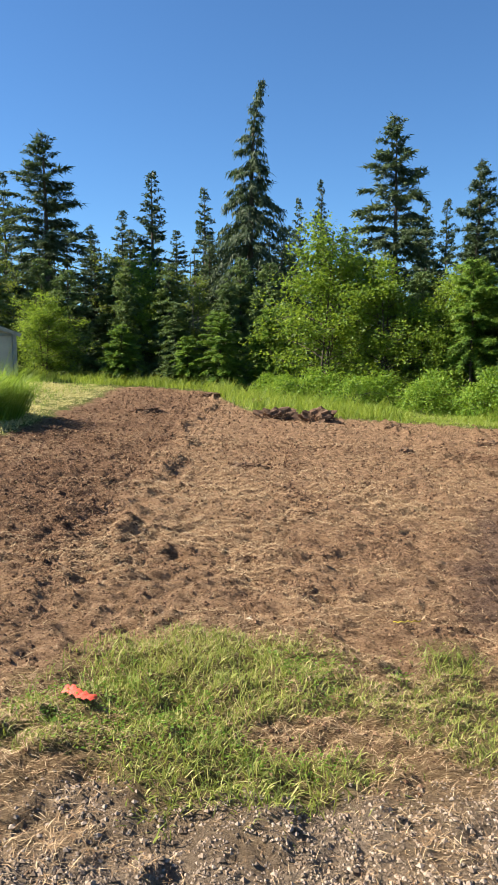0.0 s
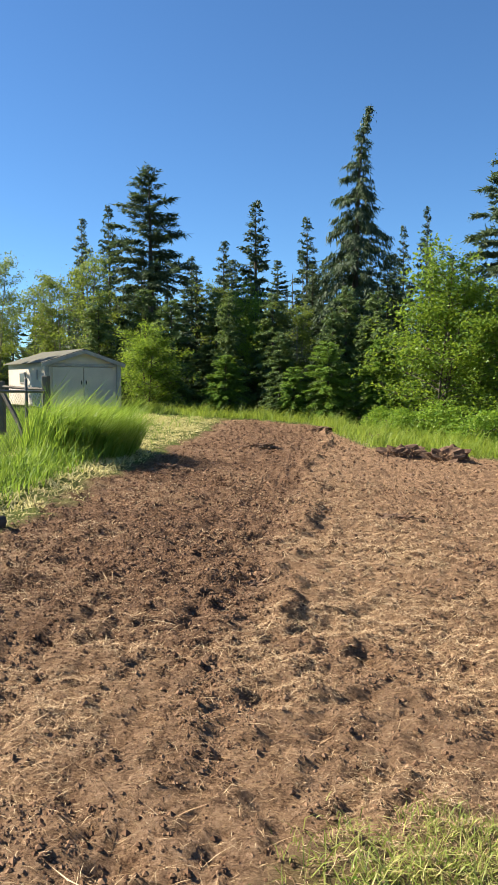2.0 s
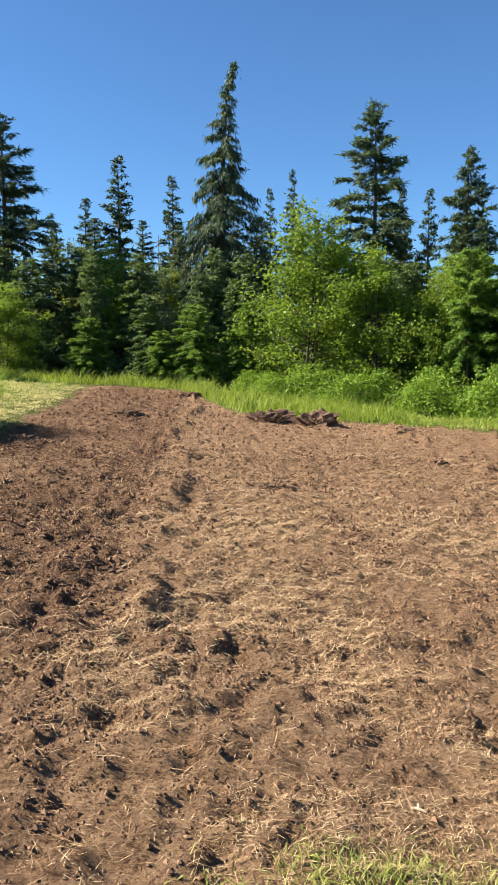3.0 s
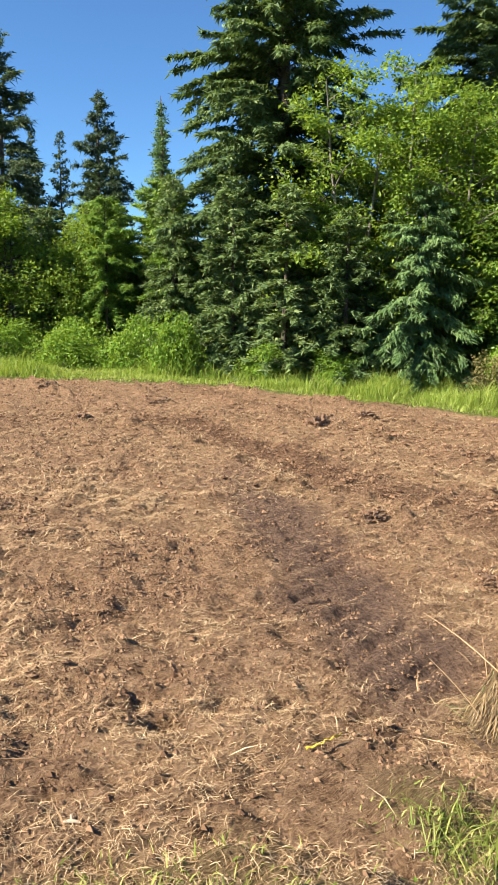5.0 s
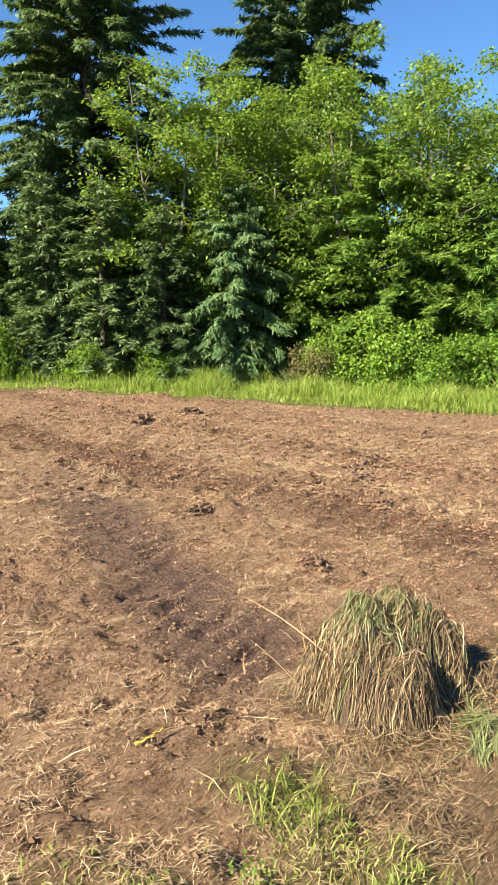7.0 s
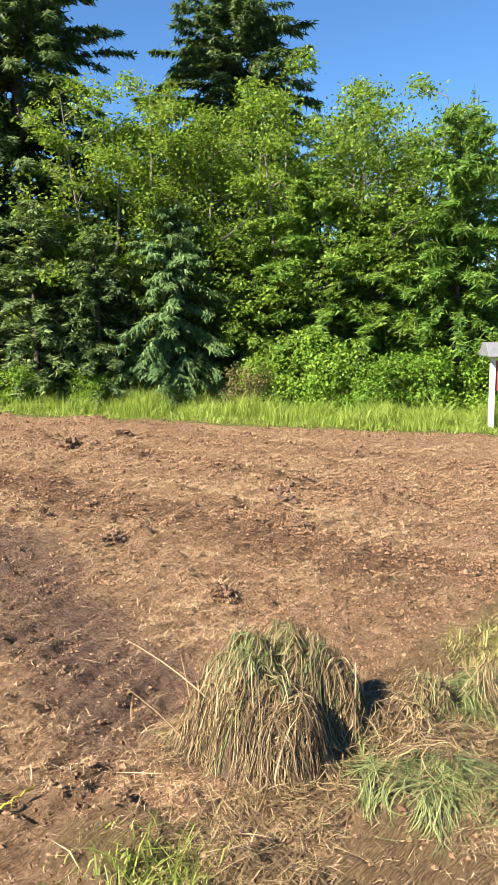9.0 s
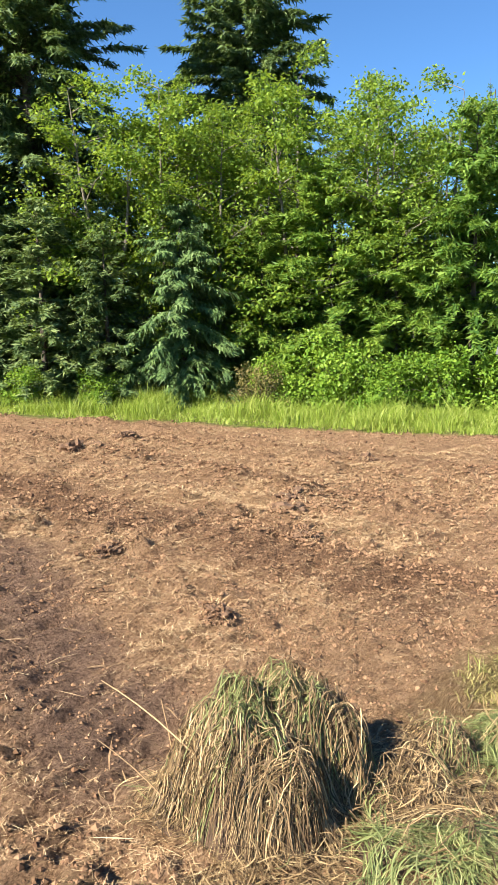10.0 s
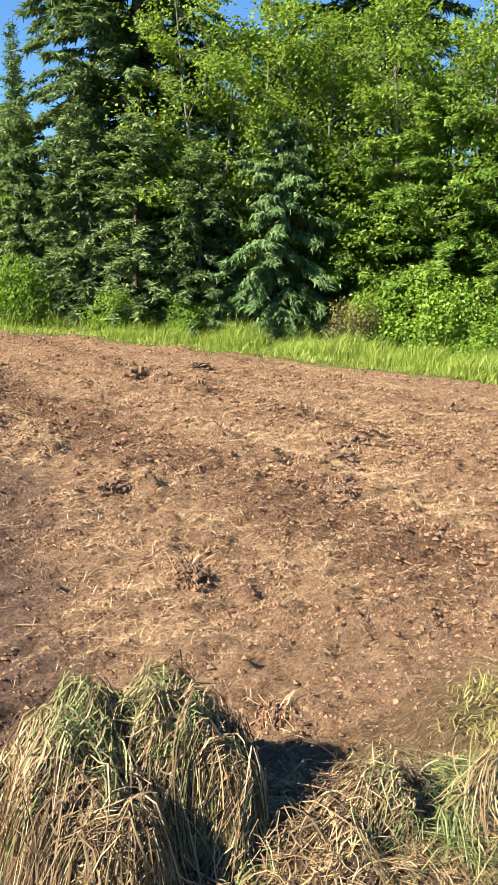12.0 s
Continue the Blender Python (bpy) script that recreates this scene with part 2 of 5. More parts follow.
def ground_material():
    m, nodes, links, bsdf = material("turned_soil_and_grass")
    coords = nodes.new("ShaderNodeTexCoord").outputs["Object"]

    def zone(name):
        a = nodes.new("ShaderNodeAttribute")
        a.attribute_name = name
        return a.outputs["Fac"]

    def fibres(angle, sx, sy):
        mp = nodes.new("ShaderNodeMapping")
        mp.inputs["Rotation"].default_value = (0, 0, radians(angle))
        mp.inputs["Scale"].default_value = (sx, sy, 30)
        links.new(coords, mp.inputs["Vector"])
        return noise_node(nodes, links, 1.0, 4, 0.72, mp.outputs[0])

    coarse = noise_node(nodes, links, 1.3, 5, 0.6, coords)
    middle = noise_node(nodes, links, 9, 6, 0.65, coords)
    grit = noise_node(nodes, links, 48, 7, 0.85, coords)
    # The ramp's dark end paints in the tiny shadows between crumbs.
    soil = ramp(nodes, links, maths(nodes, links, "ADD", maths(nodes, links, "MULTIPLY", middle, 0.35), maths(nodes, links, "MULTIPLY", grit, 0.65)),
                [(0.41, (0.075, 0.041, 0.023)), (0.49, (0.26, 0.156, 0.090)), (0.58, (0.52, 0.345, 0.215))])
    dark = ramp(nodes, links, grit, [(0.41, (0.045, 0.025, 0.015)), (0.58, (0.25, 0.143, 0.082))])
    soil = mix(nodes, links, maths(nodes, links, "MULTIPLY", zone("tilled"), 0.72), soil, dark)
    damp = ramp(nodes, links, grit, [(0.40, (0.066, 0.041, 0.030)), (0.60, (0.27, 0.178, 0.130))])
    soil = mix(nodes, links, maths(nodes, links, "MULTIPLY", zone("rut"), 0.85), soil, damp)
    # chopped straw pressed into the soil
    f = maths(nodes, links, "MAXIMUM", maths(nodes, links, "MAXIMUM", fibres(12, 20, 190), fibres(75, 24, 210)), fibres(-40, 18, 180))
    straw = ramp(nodes, links, f, [(0.52, (0.22, 0.128, 0.07)), (0.62, (0.43, 0.28, 0.155)), (0.75, (0.60, 0.43, 0.26))])
    cover = maths(nodes, links, "ADD", maths(nodes, links, "MULTIPLY", coarse, 1.1), maths(nodes, links, "MULTIPLY", middle, 0.7))
    cover = maths(nodes, links, "SUBTRACT", cover, maths(nodes, links, "MULTIPLY", maths(nodes, links, "MAXIMUM", zone("tilled"), zone("rut")), 0.5))
    cover = maths(nodes, links, "ADD", cover, maths(nodes, links, "MULTIPLY", zone("strawy"), 0.30))
    cover = ramp(nodes, links, cover, [(0.60, (0, 0, 0)), (0.95, (1, 1, 1))])
    thread = ramp(nodes, links, f, [(0.52, (0, 0, 0)), (0.62, (1, 1, 1))])
    soil = mix(nodes, links, maths(nodes, links, "MULTIPLY", cover, thread), soil, straw)
    # grass thatch, gravel dust and the floor of the meadow
    thatch = ramp(nodes, links, f, [(0.45, (0.10, 0.085, 0.035)), (0.60, (0.23, 0.18, 0.075)), (0.75, (0.42, 0.33, 0.16))])
    off = ramp(nodes, links, f, [(0.48, (0.13, 0.078, 0.04)), (0.60, (0.31, 0.215, 0.115)), (0.74, (0.54, 0.41, 0.23))])
    off = mix(nodes, links, zone("green"), off, thatch)
    dust = ramp(nodes, links, grit, [(0.36, (0.13, 0.095, 0.066)), (0.64, (0.46, 0.36, 0.26))])
    off = mix(nodes, links, zone("gravel"), off, dust)
    floor = ramp(nodes, links, middle, [(0.3, (0.07, 0.095, 0.022)), (0.7, (0.20, 0.23, 0.06))])
    off = mix(nodes, links, zone("meadow"), off, floor)
    links.new(mix(nodes, links, zone("field"), off, soil), bsdf.inputs["Base Color"])
    bsdf.inputs["Roughness"].default_value = 0.95
    bsdf.inputs["Specular IOR Level"].default_value = 0.15
    relief_map = maths(nodes, links, "ADD", maths(nodes, links, "MULTIPLY", grit, 0.6), maths(nodes, links, "MULTIPLY", f, 0.8))
    bump(nodes, links, bsdf, relief_map, 1.0, 0.09)
    return m


GROUND = ground_material()
BARK = plain_material("grey_brown_bark", [(0.3, (0.035, 0.027, 0.02)), (0.7, (0.11, 0.088, 0.068))], 0.9, 6, 0.8, stretch=(1, 1, 0.25))
PALE_BARK = plain_material("pale_alder_bark", [(0.3, (0.08, 0.07, 0.055)), (0.7, (0.22, 0.20, 0.17))], 0.85, 6, 0.5, stretch=(1, 1, 0.5))
# Distance haze is mixed into this needle colour: bluer and a bit lighter.
FIR = leaf_material("dark_hazy_fir_needles", [(0.15, (0.026, 0.045, 0.026)), (0.5, (0.055, 0.088, 0.046)), (0.85, (0.115, 0.15, 0.075))], (0.13, 0.20, 0.06), 0.2, 0.55)
SPRUCE = leaf_material("spruce_needles", [(0.15, (0.04, 0.074, 0.03)), (0.5, (0.10, 0.16, 0.06)), (0.85, (0.21, 0.27, 0.10))], (0.22, 0.32, 0.05), 0.25, 0.55)
CEDAR = leaf_material("blue_green_cedar_sprays", [(0.15, (0.032, 0.067, 0.025)), (0.5, (0.074, 0.140, 0.049)), (0.85, (0.149, 0.231, 0.081))], (0.162, 0.280, 0.057), 0.22, 0.5)
HEMLOCK = leaf_material("bright_hemlock_sprays", [(0.15, (0.045, 0.105, 0.022)), (0.5, (0.13, 0.235, 0.042)), (0.85, (0.26, 0.36, 0.07))], (0.32, 0.48, 0.05), 0.33, 0.5)
ALDER = leaf_material("alder_leaves", [(0.15, (0.05, 0.10, 0.017)), (0.5, (0.135, 0.225, 0.033)), (0.85, (0.265, 0.36, 0.06))], (0.42, 0.57, 0.045), 0.37, 0.45)
BIRCH = leaf_material("young_leaves", [(0.15, (0.05, 0.085, 0.018)), (0.5, (0.11, 0.165, 0.035)), (0.85, (0.20, 0.26, 0.06))], (0.34, 0.42, 0.05), 0.4, 0.45)
BRAMBLE = leaf_material("bramble_leaves", [(0.15, (0.05, 0.115, 0.014)), (0.5, (0.125, 0.235, 0.028)), (0.85, (0.24, 0.35, 0.05))], (0.36, 0.5, 0.03), 0.35, 0.4)
DRY_LEAF = leaf_material("browned_leaves", [(0.15, (0.06, 0.07, 0.025)), (0.5, (0.16, 0.15, 0.05)), (0.85, (0.30, 0.23, 0.11))], (0.35, 0.3, 0.08), 0.3, 0.6)
GRASS = leaf_material("fresh_grass", [(0.15, (0.085, 0.15, 0.02)), (0.5, (0.19, 0.28, 0.04)), (0.85, (0.36, 0.42, 0.11))], (0.44, 0.52, 0.06), 0.4, 0.45)
SHORT_GRASS = leaf_material("short_mown_grass", [(0.15, (0.085, 0.125, 0.022)), (0.45, (0.205, 0.26, 0.05)), (0.7, (0.37, 0.375, 0.115)), (0.9, (0.56, 0.475, 0.24))], (0.46, 0.48, 0.09), 0.3, 0.5)
THATCH = leaf_material("dry_olive_thatch", [(0.15, (0.13, 0.12, 0.04)), (0.5, (0.27, 0.24, 0.085)), (0.85, (0.46, 0.39, 0.18))], (0.34, 0.32, 0.1), 0.2, 0.6)
CUT_GRASS = leaf_material("wilted_cut_grass", [(0.15, (0.07, 0.09, 0.033)), (0.5, (0.19, 0.225, 0.085)), (0.85, (0.38, 0.39, 0.18))], (0.26, 0.28, 0.1), 0.2, 0.5)
PALE_GRASS = leaf_material("pale_mown_grass", [(0.15, (0.42, 0.38, 0.15)), (0.5, (0.60, 0.54, 0.25)), (0.85, (0.74, 0.66, 0.36))], (0.6, 0.56, 0.2), 0.25, 0.6)
FIELD_GRASS = leaf_material("rank_meadow_grass", [(0.15, (0.06, 0.125, 0.016)), (0.5, (0.14, 0.245, 0.032)), (0.85, (0.29, 0.38, 0.08))], (0.36, 0.5, 0.05), 0.4, 0.45)
HAY = island_material("wilted_hay", [(0.1, (0.035, 0.021, 0.011)), (0.35, (0.105, 0.068, 0.034)), (0.65, (0.235, 0.162, 0.082)), (0.92, (0.44, 0.34, 0.185))], 0.65)
STRAW = island_material("dry_straw", [(0.1, (0.15, 0.088, 0.046)), (0.4, (0.30, 0.19, 0.10)), (0.7, (0.45, 0.322, 0.182)), (0.95, (0.67, 0.535, 0.335))], 0.7)
CLOD = island_material("crumbled_soil", [(0.1, (0.075, 0.042, 0.025)), (0.5, (0.155, 0.092, 0.055)), (0.9, (0.26, 0.165, 0.10))], 0.95, 0.1)
STONE = island_material("grey_gravel", [(0.1, (0.11, 0.08, 0.056)), (0.5, (0.23, 0.175, 0.125)), (0.9, (0.37, 0.30, 0.235))], 0.9)
ROOT_SOIL = plain_material("matted_root_soil", [(0.3, (0.04, 0.026, 0.018)), (0.7, (0.13, 0.08, 0.05))], 0.95, 14, 0.9)
TORN_SOD = plain_material("torn_sod", [(0.35, (0.065, 0.037, 0.022)), (0.65, (0.20, 0.12, 0.07))], 0.95, 12, 0.9)


# ---------------------------------------------------------------- mesh helpers
def mesh_of(name, verts, faces, mat, smooth_faces=False):
    me = bpy.data.meshes.new(name)
    me.from_pydata(np.asarray(verts, float).tolist(), [], [tuple(int(i) for i in f) for f in faces] if not isinstance(faces, np.ndarray) else faces.tolist())
    me.materials.append(mat)
    if smooth_faces:
        me.polygons.foreach_set("use_smooth", np.ones(len(me.polygons), bool))
    me.update()
    return me


def part(name, bm, mat, parent, label=""):
    me = bm
    if isinstance(bm, bmesh.types.BMesh):
        me = bpy.data.meshes.new(name)
        bm.to_mesh(me)
        bm.free()
        me.materials.append(mat)
    ob = new(name, me)
    ob.parent = parent
    return tagged(ob, label) if label else ob


def unit(v):
    return v / np.maximum(np.linalg.norm(v, axis=-1, keepdims=True), 1e-9)


def leaves(p, d, n, length, width, fold=0.25):
    """Folded pointed leaves: at p, along d, facing n. Returns vertices and quads."""
    d = unit(d)
    s = unit(np.cross(d, n))
    n = np.cross(s, d)
    length, width = np.broadcast_to(length, len(p))[:, None], np.broadcast_to(width, len(p))[:, None]
    mid = p + d * length * 0.45 - n * width * fold
    v = np.stack([p, mid + s * width * 0.5 + n * width * fold * 1.6, p + d * length, mid - s * width * 0.5 + n * width * fold * 1.6], 1).reshape(-1, 3)
    return v, np.arange(len(v)).reshape(-1, 4)


def needles(p, d, n, length, width):
    """Slender pointed sprays of needles: one sliver each."""
    d = unit(d)
    side = unit(np.cross(d, n)) * np.broadcast_to(width, len(p))[:, None] * 0.5
    v = np.stack([p - side, p + side, p + d * np.broadcast_to(length, len(p))[:, None]], 1).reshape(-1, 3)
    return v, np.arange(len(v)).reshape(-1, 3)


def blades(p, d, length, width, droop, side=None):
    """Bending grass blades of two segments: a quad and a tip."""
    k = len(p)
    d = unit(d)
    flat = unit(np.stack([d[:, 0], d[:, 1], np.zeros(k)], 1) + 1e-6)
    if side is None:
        side = unit(np.stack([RNG.normal(size=k), RNG.normal(size=k), np.zeros(k)], 1))
    length, width, droop = (np.broadcast_to(a, k)[:, None] for a in (length, width, droop))
    down = np.array([[0, 0, -1.0]])
    q = p + d * length * 0.55
    e = q + unit(d + flat * droop * 0.8 + down * droop) * length * 0.5
    v = np.stack([p - side * width * 0.5, p + side * width * 0.5, q + side * width * 0.42, q - side * width * 0.42, e], 1).reshape(-1, 3)
    b = np.arange(k)[:, None] * 5
    quads, tris = b + np.array([[0, 1, 2, 3]]), b + np.array([[3, 2, 4]])
    return v, quads, tris


def blade_mesh(name, p, d, length, width, droop, mat):
    v, quads, tris = blades(p, d, length, width, droop)
    return mesh_of(name, v, quads.tolist() + tris.tolist(), mat)


def tube(points, radii, sides=6):
    """A tapered tube along points."""
    pts = np.asarray(points, float)
    t = unit(np.gradient(pts, axis=0))
    up = np.where(np.abs(t[:, 2:3]) > 0.9, [[1.0, 0, 0]], [[0, 0, 1.0]])
    a = unit(np.cross(t, up))
    b = np.cross(t, a)
    ang = np.linspace(0, 2 * math.pi, sides, endpoint=False)
    ring = a[:, None] * np.cos(ang)[None, :, None] + b[:, None] * np.sin(ang)[None, :, None]
    v = (pts[:, None] + ring * np.asarray(radii, float)[:, None, None]).reshape(-1, 3)
    f = []
    for i in range(len(pts) - 1):
        for j in range(sides):
            k = (j + 1) % sides
            f.append((i * sides + j, i * sides + k, (i + 1) * sides + k, (i + 1) * sides + j))
    return v, f


def join(pieces):
    vs, fs, base = [], [], 0
    for v, f in pieces:
        vs.append(np.asarray(v))
        fs.extend([tuple(int(i) + base for i in q) for q in f])
        base += len(v)
    return np.concatenate(vs), fs


def box(size, centre=(0, 0, 0), bevel=0.01):
    bm = bmesh.new()
    bmesh.ops.create_cube(bm, size=1, matrix=Matrix.Translation(centre) @ Matrix.Diagonal((*size, 1)))
    if bevel:
        bmesh.ops.bevel(bm, geom=bm.edges[:], offset=bevel, segments=1, affect="EDGES")
    return bm


# ---------------------------------------------------------------- the ground
def stretched(lo, hi, step, reach, growth):
    mid = list(np.arange(lo, hi, step))
    out, s, x = [], step, hi
    while x < reach[1]:
        out.append(x)
        s = min(s * growth * 1.08, 90) if x > hi + 22 else min(s * growth, 0.16)
        x += s
    back, s, x = [], step, lo
    while x > reach[0]:
        s = min(s * growth * 1.08, 90) if x < lo - 5 else min(s * growth, 0.30)
        x -= s
        back.append(x)
    return np.array(back[::-1] + mid + out)


def build_ground():
    xs = stretched(-1.7, 3.2, 0.028, (-1500, 1500), 1.02)
    ys = stretched(2.2, 5.6, 0.028, (-1500, 1500), 1.02)
    gx, gy = np.meshgrid(xs, ys)
    x, y = gx.ravel(), gy.ravel()
    z = height(x, y)
    nx, ny = len(xs), len(ys)
    i = (np.arange(ny - 1)[:, None] * nx + np.arange(nx - 1)[None, :]).ravel()
    me = mesh_of("ground", np.stack([x, y, z], 1), np.stack([i, i + 1, i + nx + 1, i + nx], 1), GROUND, True)
    for name, f in (("field", field), ("tilled", tilled), ("rut", rut), ("green", green), ("gravel", gravel), ("meadow", meadow), ("strawy", strawy)):
        a = me.attributes.new(name, "FLOAT", "POINT")
        a.data.foreach_set("value", np.asarray(f(x, y), np.float32))
    return tagged(new("ground", me), "brown turned soil with chopped straw, grass around it", "ground", kind="structure")


build_ground()


# ---------------------------------------------------------------- trees
def conifer(name, tall, wide, mat, seed, whorl=0.34, per=6, droop=0.35, rise=0.25, bare=0.06, spray=0.30, thin=0.075, hang=0.15, power=0.85, gaps=0.1, lean=0.0, bend=0.0, reps=4, sway=0.1):
    """A conifer: tapering trunk, whorls of limbs, each limb clad in sprays of needles. Its crown is at z from bare * tall to tall."""
    r = np.random.default_rng(seed)
    zs = np.linspace(0, tall, 14)
    wob = np.cumsum(r.normal(0, 0.012 * tall / 14, (14, 2)), 0)
    wob[:, 0] += lean * (zs / tall) ** 2 + bend * np.clip(zs / tall - 0.8, 0, 1) ** 2 * 12
    pts = np.stack([wob[:, 0], wob[:, 1], zs - 0.15], 1)
    rad = np.maximum(0.019 * tall * (1 - zs / tall) ** 0.9, 0.012)
    rad[0] *= 1.35
    tree = new(name)
    limbs = [tube(pts, rad, 8)]
    P, D, N, L, W = [], [], [], [], []
    z = bare * tall
    ragged = r.uniform(0.75, 1.15, 9)
    while z < tall * 0.985:
        q = (z / tall - bare) / (1 - bare)
        reach = wide * 0.5 * (1 - q) ** power * (0.55 + 0.45 * min(1, q / 0.12 + 0.5)) + 0.08
        axis = np.array([np.interp(z, zs, pts[:, 0]), np.interp(z, zs, pts[:, 1]), z - 0.15])
        for k in range(max(3, int(per * (1 - 0.45 * q)))):
            if r.random() < gaps:
                continue
            a = r.uniform(0, 2 * math.pi)
            l = reach * r.uniform(0.62, 1.18) * np.interp(a, np.linspace(0, 2 * math.pi, 9), ragged)
            out = np.array([math.cos(a), math.sin(a), 0])
            lift = rise + 0.5 * q * q + r.normal(0, sway)
            s = np.linspace(0, 1, 6)[:, None]
            curve = axis + out * l * s + np.array([0, 0, 1]) * l * (lift * s - (droop + 0.1 * r.random()) * (1 - 0.6 * q) * s ** 2 * 1.2)
            curve[:, 2] = np.maximum(curve[:, 2], 0.12)
            if l > 0.3:
                limbs.append(tube(curve[[0, 2, 5]], (max(0.012 * l, 0.008), 0.008, 0.003), 3))
            m = max(3, int(l / (spray * 0.30)))
            for side in (-1, 1, 0):
                c = m if side else max(2, m // 2)
                t = r.uniform(0.05, 1, c) ** 0.7
                p = np.stack([np.interp(t, s[:, 0], curve[:, j]) for j in range(3)], 1)
                across = np.array([-math.sin(a), math.cos(a), 0]) * side
                d = out * r.uniform(0.3, 0.9, (c, 1)) + across * r.uniform(0.5, 1.0, (c, 1)) + np.array([0, 0, 1.0]) * (r.normal(0.06 if not side else 0.0, 0.2, (c, 1)) - hang)
                for _ in range(reps):
                    jit = r.normal(0, spray * 0.26, (c, 3)) * np.array([1, 1, 0.5])
                    P.append(p + jit)
                    D.append(unit(d) + r.normal(0, 0.28, (c, 3)))
                    N.append(np.array([0, 0, 1.0]) + r.normal(0, 0.4, (c, 3)) + out * 0.2)
                    L.append(spray * r.uniform(0.5, 1.2, c) * min(1.0, 0.35 + 0.6 * l))
                    W.append(np.full(c, thin) * r.uniform(0.7, 1.3, c))
        z += whorl * r.uniform(0.75, 1.25) * (1 - 0.35 * q)
    v, f = needles(np.concatenate(P), np.concatenate(D), np.concatenate(N), np.concatenate(L), np.concatenate(W))
    part("trunk", mesh_of("trunk", *join(limbs), BARK, True), None, tree)
    part("crown", mesh_of("crown", v, f, mat), None, tree)
    return tree


def broadleaf(name, tall, wide, mat, bark, seed, count=9000, leaf=0.10, stems=1, base=0.12, round_top=0.55, layers=0.6):
    """A broadleaf tree: one or more stems, limbs and twigs, and leaves in loose layered clumps round the twigs."""
    r = np.random.default_rng(seed)
    tree = new(name)
    wood, tips, weight = [], [], []
    for s in range(stems):
        a0 = r.uniform(0, 6.28)
        top = tall * r.uniform(0.8, 1.0)
        zs = np.linspace(0, top, 9)
        lean = 0.0 if stems == 1 else 0.14 * wide * r.uniform(0.5, 1.4)
        x = math.cos(a0) * lean * (zs / top) * 1.6 + np.cumsum(r.normal(0, 0.03, 9))
        y = math.sin(a0) * lean * (zs / top) * 1.6 + np.cumsum(r.normal(0, 0.03, 9))
        x[0] = x[0] * 0.3
        trunk = np.stack([x, y, zs - 0.12], 1)
        wood.append(tube(trunk, 0.014 * tall * (1 - zs / top) ** 0.8 / math.sqrt(stems) + 0.008, 7))
        n = int(26 / math.sqrt(stems))
        for i in range(n):
            q = base + (1 - base) * (i + r.random()) / n
            z = q * top
            prof = math.sin(math.pi * min(1, max(0.02, (q - base) / (1 - base)) ** round_top)) ** 0.6
            l = wide * 0.5 * (0.25 + 0.75 * prof) * r.uniform(0.6, 1.15)
            a = i * 2.4 + r.normal(0, 0.5)
            o = np.array([np.interp(z, zs, trunk[:, 0]), np.interp(z, zs, trunk[:, 1]), z])
            out = np.array([math.cos(a), math.sin(a), 0.0])
            t = np.linspace(0, 1, 5)[:, None]
            c = o + out * l * t + np.array([0, 0, 1.0]) * l * (0.55 * t - 0.25 * t * t) + r.normal(0, 0.03, (5, 3)) * t
            wood.append(tube(c, np.linspace(0.012 * l + 0.004, 0.004, 5), 4))
            for j in range(int(5 + 5 * l)):
                u = r.uniform(0.2, 1.05)
                p = o + (c[-1] - o) * u + np.array([0, 0, 0.08 * l])
                e = p + (out * r.uniform(0, 0.5) + np.array([r.normal(0, 0.6), r.normal(0, 0.6), r.normal(0.15, 0.35)])) * l * 0.33
                wood.append(tube(np.stack([p, (p + e) / 2 + r.normal(0, 0.02, 3), e]), (0.006, 0.004, 0.002), 3))
                tips.append((p + e) / 2)
                tips.append(e)
                weight += [0.6, 1.0]
    tips, weight = np.array(tips), np.array(weight)
    weight = weight * r.gamma(1.2, 1.0, len(weight))
    pick = r.choice(len(tips), count, p=weight / weight.sum())
    spread = wide * 0.036 + 0.05
    p = tips[pick] + r.normal(0, spread, (count, 3)) * np.array([1, 1, layers])
    p[:, 2] = np.maximum(p[:, 2], 0.1)
    d = r.normal(0, 1, (count, 3)) * np.array([1, 1, 0.45]) - np.array([0, 0, 0.25])
    n = np.array([0, 0, 1.0]) + r.normal(0, 0.5, (count, 3))
    v, f = leaves(p, d, n, leaf * r.uniform(0.6, 1.25, count), leaf * 0.66 * r.uniform(0.7, 1.2, count))
    part("trunk", mesh_of("trunk", *join(wood), bark, True), None, tree)
    part("crown", mesh_of("crown", v, f, mat), None, tree)
    return tree


